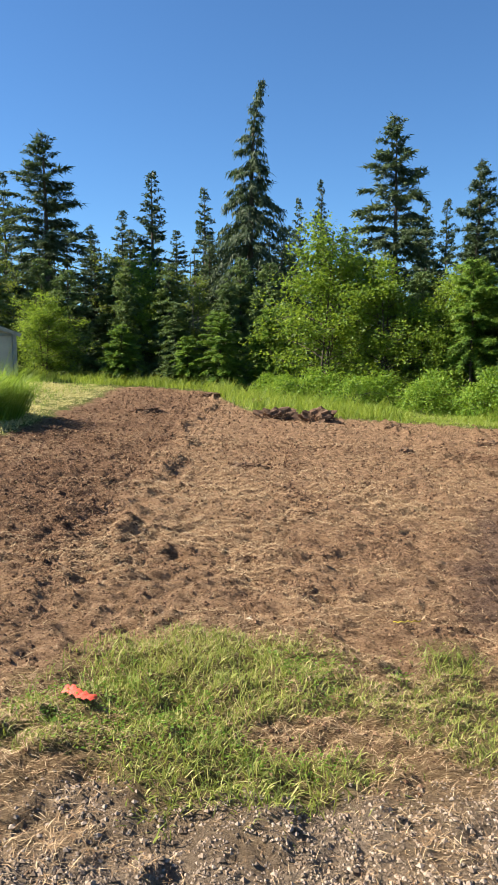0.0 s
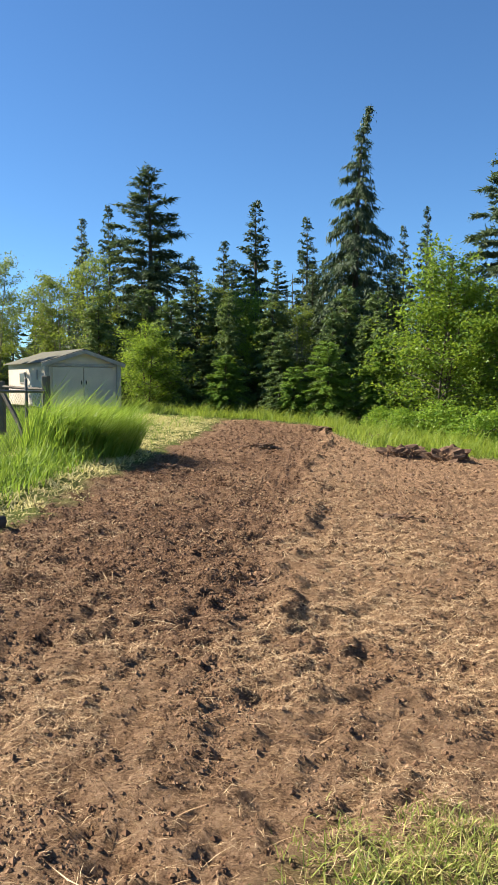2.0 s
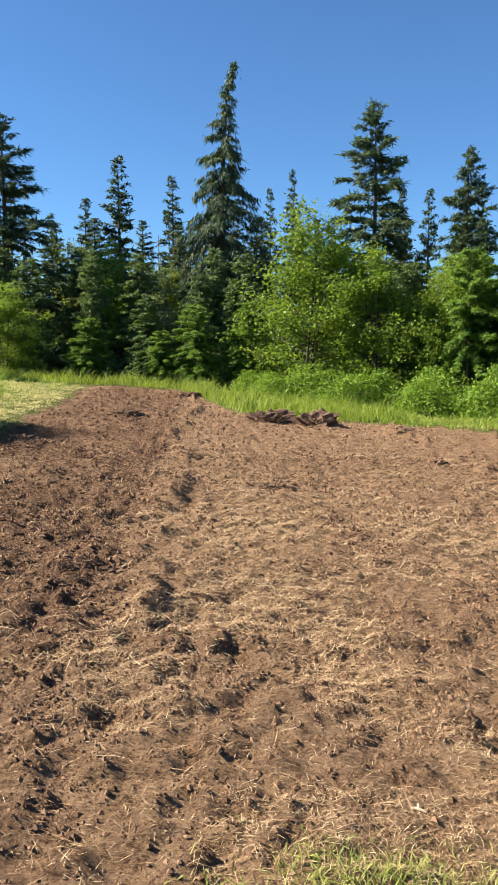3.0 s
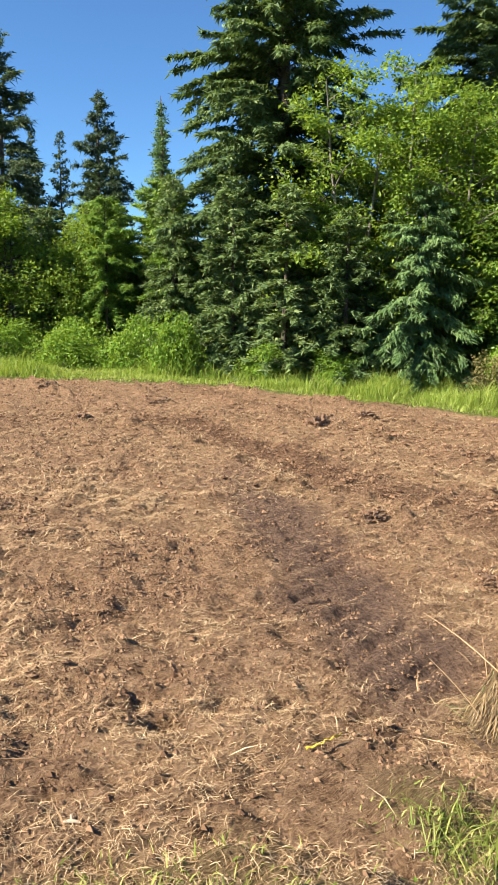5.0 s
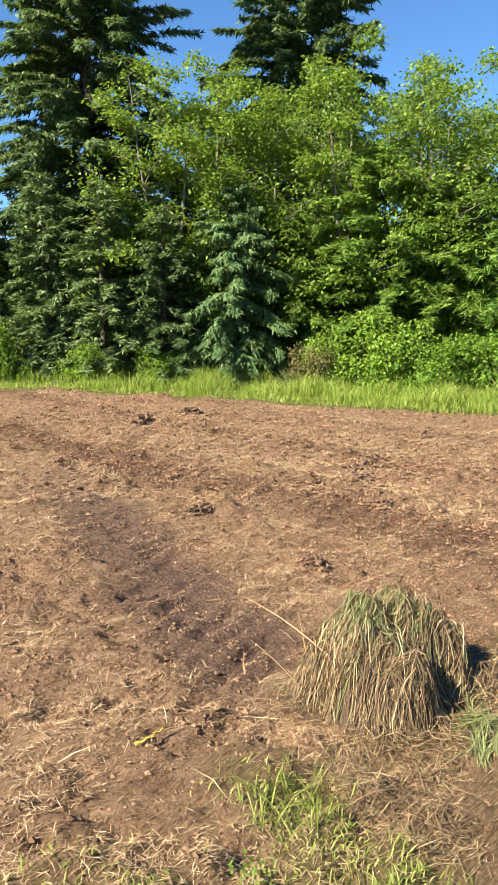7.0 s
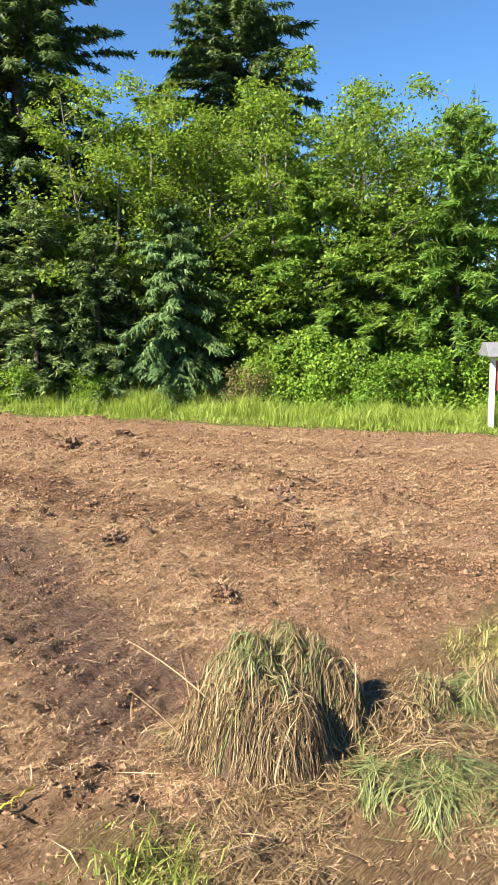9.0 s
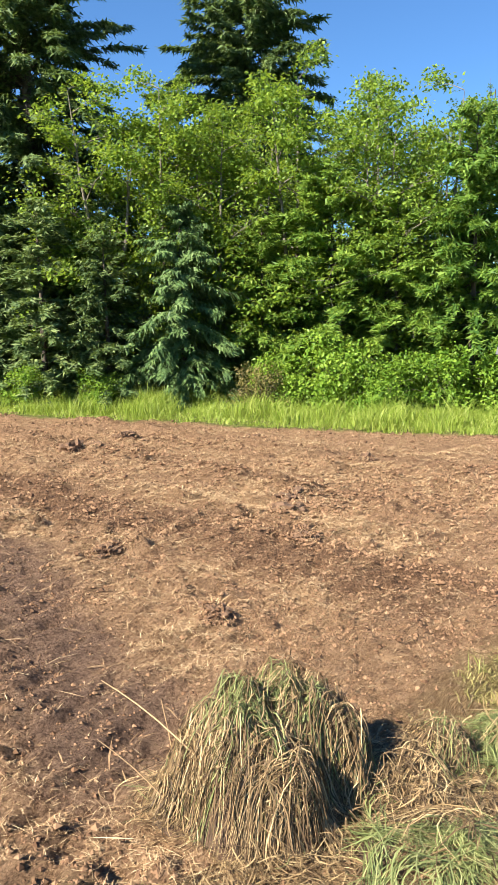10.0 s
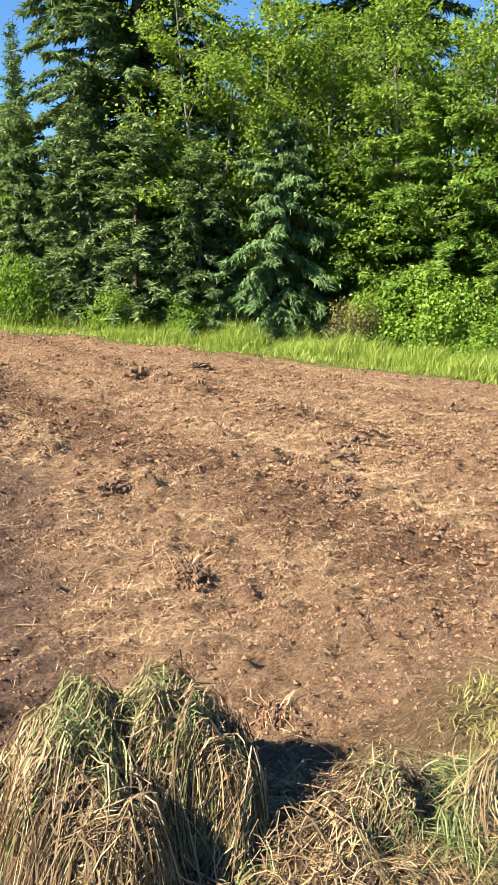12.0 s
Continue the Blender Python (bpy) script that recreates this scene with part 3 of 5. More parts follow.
def bush(name, tall, wide, mat, seed, count=3000, leaf=0.08):
    """A leafy bush: arching canes under a lumpy shell of leaves."""
    r = np.random.default_rng(seed)
    b = new(name)
    canes = []
    for i in range(16):
        a, l = r.uniform(0, 6.28), wide * 0.5 * r.uniform(0.5, 1.0)
        t = np.linspace(0, 1, 6)[:, None]
        out = np.array([math.cos(a), math.sin(a), 0])
        canes.append(tube(out * l * t + np.array([0, 0, 1.0]) * tall * r.uniform(0.6, 1) * (1.9 * t - 1.25 * t * t) - np.array([0, 0, 0.05]), np.linspace(0.009, 0.003, 6), 4))
    lumps = np.stack([r.uniform(-0.5, 0.5, 26) * wide * 0.8, r.uniform(-0.5, 0.5, 26) * wide * 0.7, r.uniform(0.12, 0.86, 26) * tall], 1)
    lumps[:, :2] *= (1.05 - 0.55 * lumps[:, 2:3] / tall)
    size = r.uniform(0.10, 0.24, 26) * min(wide, tall * 1.6)
    k = r.integers(0, 26, count)
    u = unit(r.normal(0, 1, (count, 3)))
    p = lumps[k] + u * (size[k] * r.uniform(0.75, 1.1, count))[:, None]
    p[:, 2] = np.maximum(p[:, 2], 0.03)
    d = u * 0.4 + r.normal(0, 0.6, (count, 3)) - np.array([0, 0, 0.2])
    n = u * 0.8 + np.array([0, 0, 0.6]) + r.normal(0, 0.35, (count, 3))
    v, f = leaves(p, d, n, leaf * r.uniform(0.6, 1.3, count), leaf * 0.75 * r.uniform(0.7, 1.2, count))
    part("stem", mesh_of("stem", *join(canes), BARK), None, b)
    part("crown", mesh_of("crown", v, f, mat), None, b)
    return b


def plant(proto, used, x, y, tall, wide, size, label, category, group, turn=None):
    """Sets a copy of a plant, scaled from its own size (tall, wide)."""
    h, w = size
    s = Matrix.Diagonal((wide / w, wide / w, tall / h, 1))
    m = pose(x, y, level(x, y) - 0.02, 0, 0, RNG.uniform(0, 360) if turn is None else turn) @ s
    if proto.name in used:
        ob = copy_thing(proto, m @ Matrix.Diagonal([1 / a for a in proto.scale] + [1]))
    else:
        used.add(proto.name)
        ob = proto
        ob.matrix_basis = m
    return tagged(ob, label, category, group)


USED = set()
KINDS = {
    "broad_fir": (conifer("fir_tree", 12, 6.4, FIR, 11, 0.36, 8, 0.34, 0.2, 0.10, 0.34, 0.085, gaps=0.14, power=0.66), (12, 6.4), "dark green fir with open tiers of branches", "tree"),
    "slim_fir": (conifer("fir_tree", 10.5, 4.2, FIR, 12, 0.34, 8, 0.3, 0.16, 0.04, 0.30, 0.13, gaps=0.06, power=0.72, reps=2), (10.5, 4.2), "slim dark green fir with a pointed top", "tree"),
    "old_hemlock": (conifer("hemlock_tree", 15.7, 10.5, FIR, 13, 0.30, 9, 0.62, 0.06, 0.08, 0.42, 0.075, hang=0.9, power=1.35, bend=-1.3, lean=-0.7, gaps=0.32), (15.7, 10.5), "tall ragged conifer with hanging branches and a crooked top", "tree"),
    "spruce": (conifer("spruce_tree", 15, 7.4, SPRUCE, 14, 0.25, 13, 0.42, 0.2, 0.03, 0.24, 0.07, hang=0.45, power=0.56, gaps=0.12, sway=0.2), (15, 7.4), "large dense spruce with drooping branch tips", "tree"),
    "young_spruce": (conifer("spruce_tree", 5, 3.2, SPRUCE, 15, 0.21, 9, 0.3, 0.12, 0.01, 0.21, 0.07, power=0.5, gaps=0.03, reps=3), (5, 3.2), "young dark spruce clad to the ground", "tree"),
    "hemlock": (conifer("hemlock_tree", 5, 3.4, HEMLOCK, 16, 0.22, 10, 0.36, 0.16, 0.01, 0.20, 0.05, power=0.5, hang=0.15, gaps=0.05, reps=5, sway=0.14), (5, 3.4), "bright green young hemlock with layered fans", "tree"),
    "cedar": (conifer("cedar_tree", 4.4, 2.5, CEDAR, 17, 0.15, 11, 0.5, 0.14, 0.01, 0.17, 0.036, hang=0.9, power=0.5, reps=5, gaps=0.03), (4.4, 2.5), "small blue-green cedar with weeping sprays", "tree"),
    "thin_fir": (conifer("fir_tree", 9, 2.2, CEDAR, 18, 0.34, 8, 0.3, 0.25, 0.10, 0.26, 0.06, gaps=0.1), (9, 2.2), "thin sparse conifer with bare gaps", "tree"),
    "alder": (broadleaf("alder_tree", 8, 4.0, ALDER, PALE_BARK, 21, 14000, 0.12, 2, 0.05, 0.7, 0.5), (8, 4.0), "sunlit yellow-green alder with loose leafy tiers", "tree"),
    "alder_b": (broadleaf("alder_tree", 8, 3.8, ALDER, PALE_BARK, 22, 14000, 0.115, 3, 0.06, 0.75, 0.5), (8, 3.8), "many-stemmed yellow-green alder with twiggy tops", "tree"),
    "round": (broadleaf("maple_tree", 6.3, 4.6, ALDER, BARK, 23, 15000, 0.15, 3, 0.04, 0.6, 0.8), (6.3, 4.6), "rounded bright green broadleaf tree", "tree"),
    "birch": (broadleaf("birch_tree", 7.4, 3.2, BIRCH, PALE_BARK, 24, 7500, 0.13, 2, 0.1, 0.8, 0.7), (7.4, 3.2), "thin airy young birch with pale stems", "tree"),
    "bramble": (bush("bramble_bush", 1.2, 2.4, BRAMBLE, 31, 4400, 0.08), (1.2, 2.4), "bright green bramble thicket above the grass", "bush"),
    "bramble_b": (bush("bramble_bush", 1.8, 2.2, BRAMBLE, 32, 5600, 0.09), (1.8, 2.2), "leafy green bramble bush at the wood's edge", "bush"),
    "dry_bush": (bush("dead_bush", 1.1, 1.5, DRY_LEAF, 33, 2600, 0.06), (1.1, 1.5), "browned dying bush at the wood's edge", "bush"),
}


def grove(kind, rows, group, back=0.0):
    """Plants rows of (x, y, height, width), set back from the field by so many metres."""
    proto, size, label, category = KINDS[kind]
    for x, y, tall, wide in rows:
        plant(proto, USED, x + 0.72 * back, y + 0.69 * back, tall, wide, size, label, category, group)


BACK, RIGHT = "trees behind the field", "trees beside the field"
grove("old_hemlock", [(0.1, 42.0, 16.3, 9.6)], BACK)
grove("broad_fir", [(-10.1, 38.6, 11.8, 6.6), (7.5, 39.3, 13.9, 6.6), (9.4, 31.5, 9.9, 4.0)], BACK)
grove("slim_fir", [(-4.9, 39.7, 10.5, 3.6), (-2.7, 47.9, 11.5, 3.4), (4.9, 51.8, 13.3, 3.0), (3.4, 51.9, 12.0, 2.6), (-13.6, 43.1, 10.9, 3.0), (9.7, 32.6, 8.9, 2.6), (9.5, 36.9, 9.4, 2.4), (12.4, 27.5, 7.6, 3.0), (8.6, 29.0, 6.8, 3.0),
                   (-7.5, 46, 9.5, 3.4), (-6.6, 43, 8.0, 3.6), (-2.2, 43.5, 8.0, 3.6), (-8.4, 42, 7.5, 3.4), (1.9, 44, 8.5, 3.8), (4.4, 45, 8.8, 3.8), (5.6, 40, 7.8, 3.4), (-12.2, 45, 8.6, 3.6), (-10, 49, 9, 4), (-4.6, 49, 9, 4), (2.6, 48, 9.5, 3.8), (10.2, 44, 9.5, 3.8), (-16.5, 47, 11, 3.2), (-1.8, 54, 10, 3.4), (1.5, 55, 11, 3.4), (7, 56, 11, 3.4), (11.5, 50, 12, 3.4), (14.5, 44, 11, 3.4)], BACK)
grove("thin_fir", [(10.2, 27.1, 8.8, 1.9), (28.5, 16.8, 11.5, 0.9), (11.3, 29.8, 9.7, 1.6), (12.5, 33, 9.5, 2.0)], BACK)
grove("young_spruce", [(-7.8, 33.1, 4.7, 3.1), (-5.7, 35.5, 5.2, 2.6), (-1.0, 34.0, 4.6, 2.6), (-3.1, 31.9, 3.5, 2.2), (1.4, 31, 3.6, 2.4), (-11.3, 34, 4.6, 2.6),
                       (-13.0, 24.0, 4.6, 2.6), (-15.0, 27.0, 5.6, 3.0), (6.6, 29.5, 5.0, 2.8), (-9.6, 35.5, 5.4, 3.0), (-3.8, 36.5, 5.6, 3.0), (1.0, 36, 5.8, 3.2), (-6.6, 37.5, 5.6, 3.0), (4.2, 34, 5.6, 3.2), (-0.4, 38, 6.2, 3.2)], BACK)
grove("hemlock", [(-5.0, 29.8, 2.3, 2.0), (-1.1, 29.2, 3.0, 2.3), (-2.4, 29.6, 2.0, 1.7), (0.8, 29.5, 3.2, 2.3), (8.6, 27.5, 4.8, 2.8)], BACK)
grove("round", [(2.7, 27.9, 6.4, 4.2), (4.9, 26.8, 5.0, 3.5), (6.9, 26.0, 4.7, 2.8), (-8.3, 30.9, 3.4, 2.9), (-5.2, 37.8, 6.0, 2.6)], BACK)
grove("birch", [(-12.3, 35.1, 7.4, 2.8), (-16.0, 38.0, 6.6, 2.8), (-18.5, 39.0, 8.1, 2.8), (-14.2, 37.0, 6.8, 2.6), (-20.5, 36, 7.0, 3.0), (-6.8, 40.5, 7.0, 2.4), (-2.6, 36.5, 5.5, 2.2)], BACK)

grove("spruce", [(11.8, 22.0, 15.8, 7.8), (20.2, 21.6, 17.5, 8.8)], RIGHT)
grove("cedar", [(12.2, 16.25, 5.0, 3.2)], RIGHT)
grove("alder", [(11.7, 18.3, 8.3, 3.9), (15.1, 15.2, 9.2, 3.8), (18.2, 12.7, 8.6, 3.6), (20.5, 9.0, 8.4, 3.6), (16.4, 18.0, 9.0, 3.6), (12.9, 17.6, 8.4, 3.6)], RIGHT)
grove("alder_b", [(13.6, 16.6, 8.2, 3.6), (17.1, 14.4, 9.4, 3.6), (13.9, 19.2, 8.8, 3.4), (19.6, 15.0, 8.8, 3.6), (21.5, 12.5, 8.4, 3.6), (16.2, 13.3, 8.4, 3.4)], RIGHT)
grove("hemlock", [(8.8, 25.4, 6.0, 3.4), (7.0, 26.2, 5.2, 3.2), (16.0, 10.3, 7.2, 3.8), (14.2, 13.1, 6.0, 3.8), (15.2, 11.9, 5.4, 3.4), (13.3, 14.6, 4.8, 2.6), (17.6, 8.6, 5.5, 3.0), (12.2, 16.0, 4.6, 2.6), (6.5, 24.2, 5.0, 2.8), (7.9, 22.0, 5.0, 2.4), (10.2, 17.6, 4.6, 2.4)], RIGHT, 1.2)
grove("young_spruce", [(9.6, 21.0, 6.4, 3.6), (8.6, 23.4, 5.6, 3.4), (8.9, 17.6, 4.9, 3.1), (8.2, 19.0, 5.2, 2.8), (7.7, 21.6, 5.4, 2.6), (5.5, 26.5, 4.8, 2.8), (9.9, 16.4, 4.4, 2.6), (10.8, 17.8, 5.2, 2.6), (14.6, 16.4, 5.5, 3.0), (17.5, 11.6, 5.0, 3.0), (19.5, 7.5, 5.5, 3.0)], RIGHT, 1.0)

grove("bramble", [(2.3, 24.3, 1.1, 2.6), (4.1, 23.6, 1.1, 2.6), (5.8, 22.8, 1.2, 2.4), (7.0, 21.0, 1.4, 2.2), (7.3, 19.6, 1.5, 1.9), (8.3, 22.8, 1.6, 2.4), (0.9, 27.2, 0.8, 2.2), (9.6, 20.6, 1.5, 2.2), (3.2, 22.9, 0.9, 2.2), (5.0, 22.0, 0.9, 2.2), (6.4, 21.0, 1.0, 2.0), (1.4, 24.6, 0.8, 2.2), (7.9, 20.8, 1.2, 1.8)], "brambles along the wood")
grove("bramble_b", [(12.4, 13.2, 1.6, 1.9), (13.3, 12.0, 2.0, 2.2), (14.6, 10.5, 1.7, 2.3), (13.4, 11.0, 1.5, 1.8), (15.6, 9.2, 1.7, 2.2), (8.0, 17.2, 1.0, 1.3), (9.3, 15.9, 1.0, 1.3), (6.6, 19.2, 1.3, 1.5)], "brambles along the wood", 1.3)
grove("dry_bush", [(11.6, 13.2, 1.15, 1.4)], "brambles along the wood", 1.3)


# ---------------------------------------------------------------- far woods
def far_woods():
    """The woods that go on behind the trees: hundreds of conifers joined into one belt."""
    r = np.random.default_rng(51)
    P, D, N, L, W, stems = [], [], [], [], [], []
    for i in range(230):
        if i < 150:
            x, y = r.uniform(-45, 40), r.uniform(56, 82)
        else:
            a = r.uniform(0.0, 1.0)
            x, y = 24 + 26 * r.random() + 8 * a, -8 + 52 * a
        tall, wide = r.uniform(7, 11), r.uniform(3.0, 4.6)
        z0 = level(x, y)
        n = 190
        q = np.sqrt(r.random(n)) * 0.98
        a = r.uniform(0, 6.283, n)
        rad = wide * 0.5 * q ** 0.8 * r.uniform(0.55, 1.05, n)
        out = np.stack([np.cos(a), np.sin(a), np.zeros(n)], 1)
        P.append(np.array([x, y, z0]) + out * rad[:, None] * 0.45 + np.array([0, 0, 1.0]) * (tall * (1 - q))[:, None])
        D.append(out + r.normal(0, 0.3, (n, 3)) - np.array([0, 0, 0.3]))
        N.append(np.array([0, 0, 1.0]) + r.normal(0, 0.4, (n, 3)))
        L.append(0.35 + rad * 0.75)
        W.append(0.16 + rad * 0.28)
        stems.append(tube(np.array([[x, y, z0 - 0.2], [x, y, z0 + tall * 0.5], [x, y, z0 + tall]]), (0.14, 0.09, 0.02), 4))
    v, f = leaves(*(np.concatenate(a) for a in (P, D, N, L, W)))
    wood = tagged(new("far_woods", mesh_of("far_woods", v, f, FIR)), "dark conifer woods beyond the field", "woods", kind="stuff")
    part("trunk", mesh_of("trunk", *join(stems), BARK), None, wood)


far_woods()


# ---------------------------------------------------------------- grass
def scatter(n, x0, x1, y0, y1, keep, r):
    """n tries over a rectangle, kept where keep() is large."""
    x, y = r.uniform(x0, x1, n), r.uniform(y0, y1, n)
    k = r.random(n) < keep(x, y)
    return x[k], y[k]


def on_ground(x, y, sink=0.005):
    return np.stack([x, y, height(x, y) - sink], 1)


def upright(n, r, tilt=0.35, wind=(0.12, 0, 0)):
    return np.stack([r.normal(0, tilt, n), r.normal(0, tilt, n), np.ones(n)], 1) + np.array(wind)


def grass(name, label, x, y, low, high, wide, tilt, droop, mat, seed, wind=(0.12, 0, 0)):
    r = np.random.default_rng(seed)
    n = len(x)
    tuft = 0.35 + 1.2 * value_noise(x, y, 0.7, seed) ** 1.4 + 0.2 * value_noise(x, y, 0.2, seed + 1)
    me = blade_mesh(name, on_ground(x, y), upright(n, r, tilt, wind), r.uniform(low, high, n) * tuft, wide * r.uniform(0.7, 1.4, n), r.uniform(0.2, 1.0, n) * droop, mat)
    return tagged(new(name, me), label, "grass", kind="stuff")


def right_verge(x, y):
    d = y - far_edge(x)
    n = value_noise(x, y, 0.7, 61)
    return smooth(-0.05, 0.25, d + 0.3 * (n - 0.5)) * smooth(9.5, 7.0, d) * smooth(0.2, 0.8, value_noise(x, y, 1.3, 63) + 0.5)


def verge_tall(x, y):
    d = y - far_edge(x)
    return right_verge(x, y) * smooth(0.6, 2.6, d + 3.0 * (value_noise(x, y, 1.2, 64) - 0.5)) * smooth(0.25, 0.5, value_noise(x, y, 0.4, 65))


r0 = np.random.default_rng(60)
gx, gy = scatter(150000, 6.5, 16.0, 4.0, 21.0, lambda x, y: verge_tall(x, y) * smooth(8.0, 6.0, y - far_edge(x)), r0)
grass("tall_grass", "tall sunlit green grass along the field's edge", gx, gy, 0.20, 0.55, 0.013, 0.32, 0.9, GRASS, 61)
gx, gy = scatter(120000, 0.2, 15.5, 4.5, 23.0, lambda x, y: right_verge(x, y) * smooth(7.0, 3.0, y - far_edge(x)), r0)
grass("verge_grass", "short light green grass beside the soil", gx, gy, 0.06, 0.18, 0.016, 0.5, 0.8, GRASS, 62)
gx, gy = scatter(34000, -9.0, 4.0, 17.5, 31.0, lambda x, y: smooth(0.0, 0.3, y - far_edge(x)) * smooth(7.0, 3.0, y - far_edge(x)), r0)
grass("far_grass", "green grass at the far end of the field", gx, gy, 0.15, 0.50, 0.016, 0.3, 0.8, GRASS, 63)
gx, gy = scatter(52000, -9.5, -3.6, 6.5, 27.0, lambda x, y: smooth(0.0, 0.4, left_edge(y) - 0.35 - x) * (1 - 0.97 * smooth(14.6, 15.6, y) * smooth(-8.0, -7.0, x)), r0)
grass("field_grass", "rank green grass along the fence", gx, gy, 0.16, 0.42, 0.014, 0.28, 0.9, FIELD_GRASS, 64)
gx, gy = scatter(9000, -6.3, -4.25, 12.2, 15.6, lambda x, y: smooth(1.0, 0.6, np.hypot((x + 5.15) / 1.0, (y - 13.9) / 1.6)), r0)
grass("tall_grass", "high leaning clump of grass at the fence corner", gx, gy, 0.85, 1.35, 0.014, 0.2, 1.1, FIELD_GRASS, 65, (0.35, -0.15, 0))
gx, gy = scatter(30000, -7.6, -3.8, 12.5, 26.0, lambda x, y: smooth(0.0, 0.5, left_edge(y) - x + 0.3 * (value_noise(x, y, 0.6, 70) - 0.5)), r0)
grass("mown_grass", "pale mown grass drying beside the soil", gx, gy, 0.05, 0.13, 0.022, 1.3, 1.0, PALE_GRASS, 66)
gx, gy = scatter(9000, -5.4, -3.2, 6.5, 14.5, lambda x, y: smooth(0.1, 0.35, left_edge(y) + 0.15 - x + 0.5 * (value_noise(x, y, 0.5, 71) - 0.5)) * smooth(1.1, 0.5, left_edge(y) - x), r0)
grass("mown_grass", "pale mown grass drying beside the soil", gx, gy, 0.05, 0.14, 0.013, 1.2, 1.0, PALE_GRASS, 73)
gx, gy = scatter(64000, -1.6, 4.2, 1.9, 4.3, lambda x, y: green(x, y) ** 1.2 * (1 - 0.93 * smooth(1.5, 2.2, x)), r0)
grass("short_grass", "short yellow-green grass left at the edge of the soil", gx, gy, 0.04, 0.11, 0.0046, 0.7, 1.1, SHORT_GRASS, 67)
gx, gy = scatter(60000, 1.9, 5.4, 2.5, 5.2, lambda x, y: green(x, y) * 0.75, r0)
grass("flattened_grass", "flattened dry grass beside the heap of hay", gx, gy, 0.025, 0.065, 0.0042, 1.1, 1.2, THATCH, 68)
gx, gy = scatter(4200, -1.1, 0.8, 2.35, 3.6, lambda x, y: green(x, y) * smooth(0.45, 0.6, value_noise(x, y, 0.3, 72)), r0)
n = len(gx)
v, f = leaves(on_ground(gx, gy) + np.stack([np.zeros(n), np.zeros(n), r0.uniform(0.02, 0.06, n)], 1), r0.normal(0, 1, (n, 3)) * np.array([1, 1, 0.3]), np.array([0, 0, 1.0]) + r0.normal(0, 0.35, (n, 3)), r0.uniform(0.010, 0.022, n), r0.uniform(0.008, 0.015, n))
tagged(new("clover", mesh_of("clover", v, f, FIELD_GRASS)), "low clover leaves among the short grass", "clover", kind="stuff")


# ---------------------------------------------------------------- straw, crumbs of soil and gravel
def straws(name, label, x, y, low, high, wide, seed, mat=STRAW, tilt=0.22, lift=0.0015, along=None):
    """Loose stalks lying about: each a little bent, with a raised back."""
    r = np.random.default_rng(seed)
    n = len(x)
    a = r.uniform(0, math.pi, n) if along is None else r.normal(along, 0.6, n)
    d = unit(np.stack([np.cos(a), np.sin(a), r.normal(0, tilt, n)], 1))
    s = np.stack([-np.sin(a), np.cos(a), np.zeros(n)], 1)
    l, w = (r.uniform(low, high, n) * r.uniform(0.5, 1, n))[:, None], (wide * r.uniform(0.6, 1.4, n))[:, None]
    c = on_ground(x, y, -lift) + np.array([0, 0, 1.0]) * (np.abs(d[:, 2:3]) * l * 0.4)
    up = np.array([0, 0, 1.0])
    k = r.normal(0, 0.035, (n, 1)) * l
    mid = c + s * k + up * w * 0.9
    v = np.stack([c - d * l / 2, mid - s * w / 2, c + d * l / 2, mid + s * w / 2], 1).reshape(-1, 3)
    f = np.arange(4 * n).reshape(-1, 4)
    return tagged(new(name, mesh_of(name, v, f, mat)), label, "straw", kind="stuff")


def litter(x, y):
    bare = np.maximum(tilled(x, y) * 0.85, rut(x, y) * 0.85)
    return np.clip(0.12 + 0.75 * smooth(0.38, 0.66, value_noise(x, y, 0.5, 81)) + 0.6 * strawy(x, y), 0, 1) * (1 - bare) * np.maximum(field(x, y), 0.9 - 0.4 * gravel(x, y))


r1 = np.random.default_rng(80)
sx, sy = scatter(190000, -2.4, 4.4, 2.0, 5.4, litter, r1)
straws("loose_straw", "chopped tan straw strewn over the soil", sx, sy, 0.015, 0.105, 0.0020, 81, tilt=0.2)
sx, sy = scatter(150000, -3.8, 5.6, 5.2, 8.6, litter, r1)
straws("loose_straw", "chopped tan straw strewn over the soil", sx, sy, 0.02, 0.15, 0.0031, 85, tilt=0.2)
sx, sy = scatter(125000, -4.2, 10.0, 7.6, 13.0, litter, r1)
straws("loose_straw", "chopped tan straw strewn over the soil", sx, sy, 0.03, 0.16, 0.0055, 82, tilt=0.2)
sx, sy = scatter(80000, -4.8, 13.0, 5.0, 27.0, lambda x, y: litter(x, y) * np.maximum(smooth(11.5, 13.0, y), smooth(5.4, 6.4, x)), r1)
straws("loose_straw", "chopped tan straw strewn over the soil", sx, sy, 0.05, 0.20, 0.009, 83, tilt=0.1)
sx, sy = scatter(60000, 5.0, 11.5, 3.8, 8.2, litter, r1)
straws("loose_straw", "chopped tan straw strewn over the soil", sx, sy, 0.03, 0.16, 0.005, 86, tilt=0.2)
sx, sy = scatter(420, -2.6, 4.6, 2.4, 8.0, lambda x, y: field(x, y), r1)
straws("long_stalk", "long pale stalks lying on the soil", sx, sy, 0.10, 0.30, 0.0045, 84, tilt=0.12, lift=0.015)

ICO = None
OCTA = np.array([[1, 0, 0], [0, 1, 0], [-1, 0, 0], [0, -1, 0], [0, 0, 1], [0, 0, -1.0]]), np.array([[0, 1, 4], [1, 2, 4], [2, 3, 4], [3, 0, 4], [1, 0, 5], [2, 1, 5], [3, 2, 5], [0, 3, 5]])


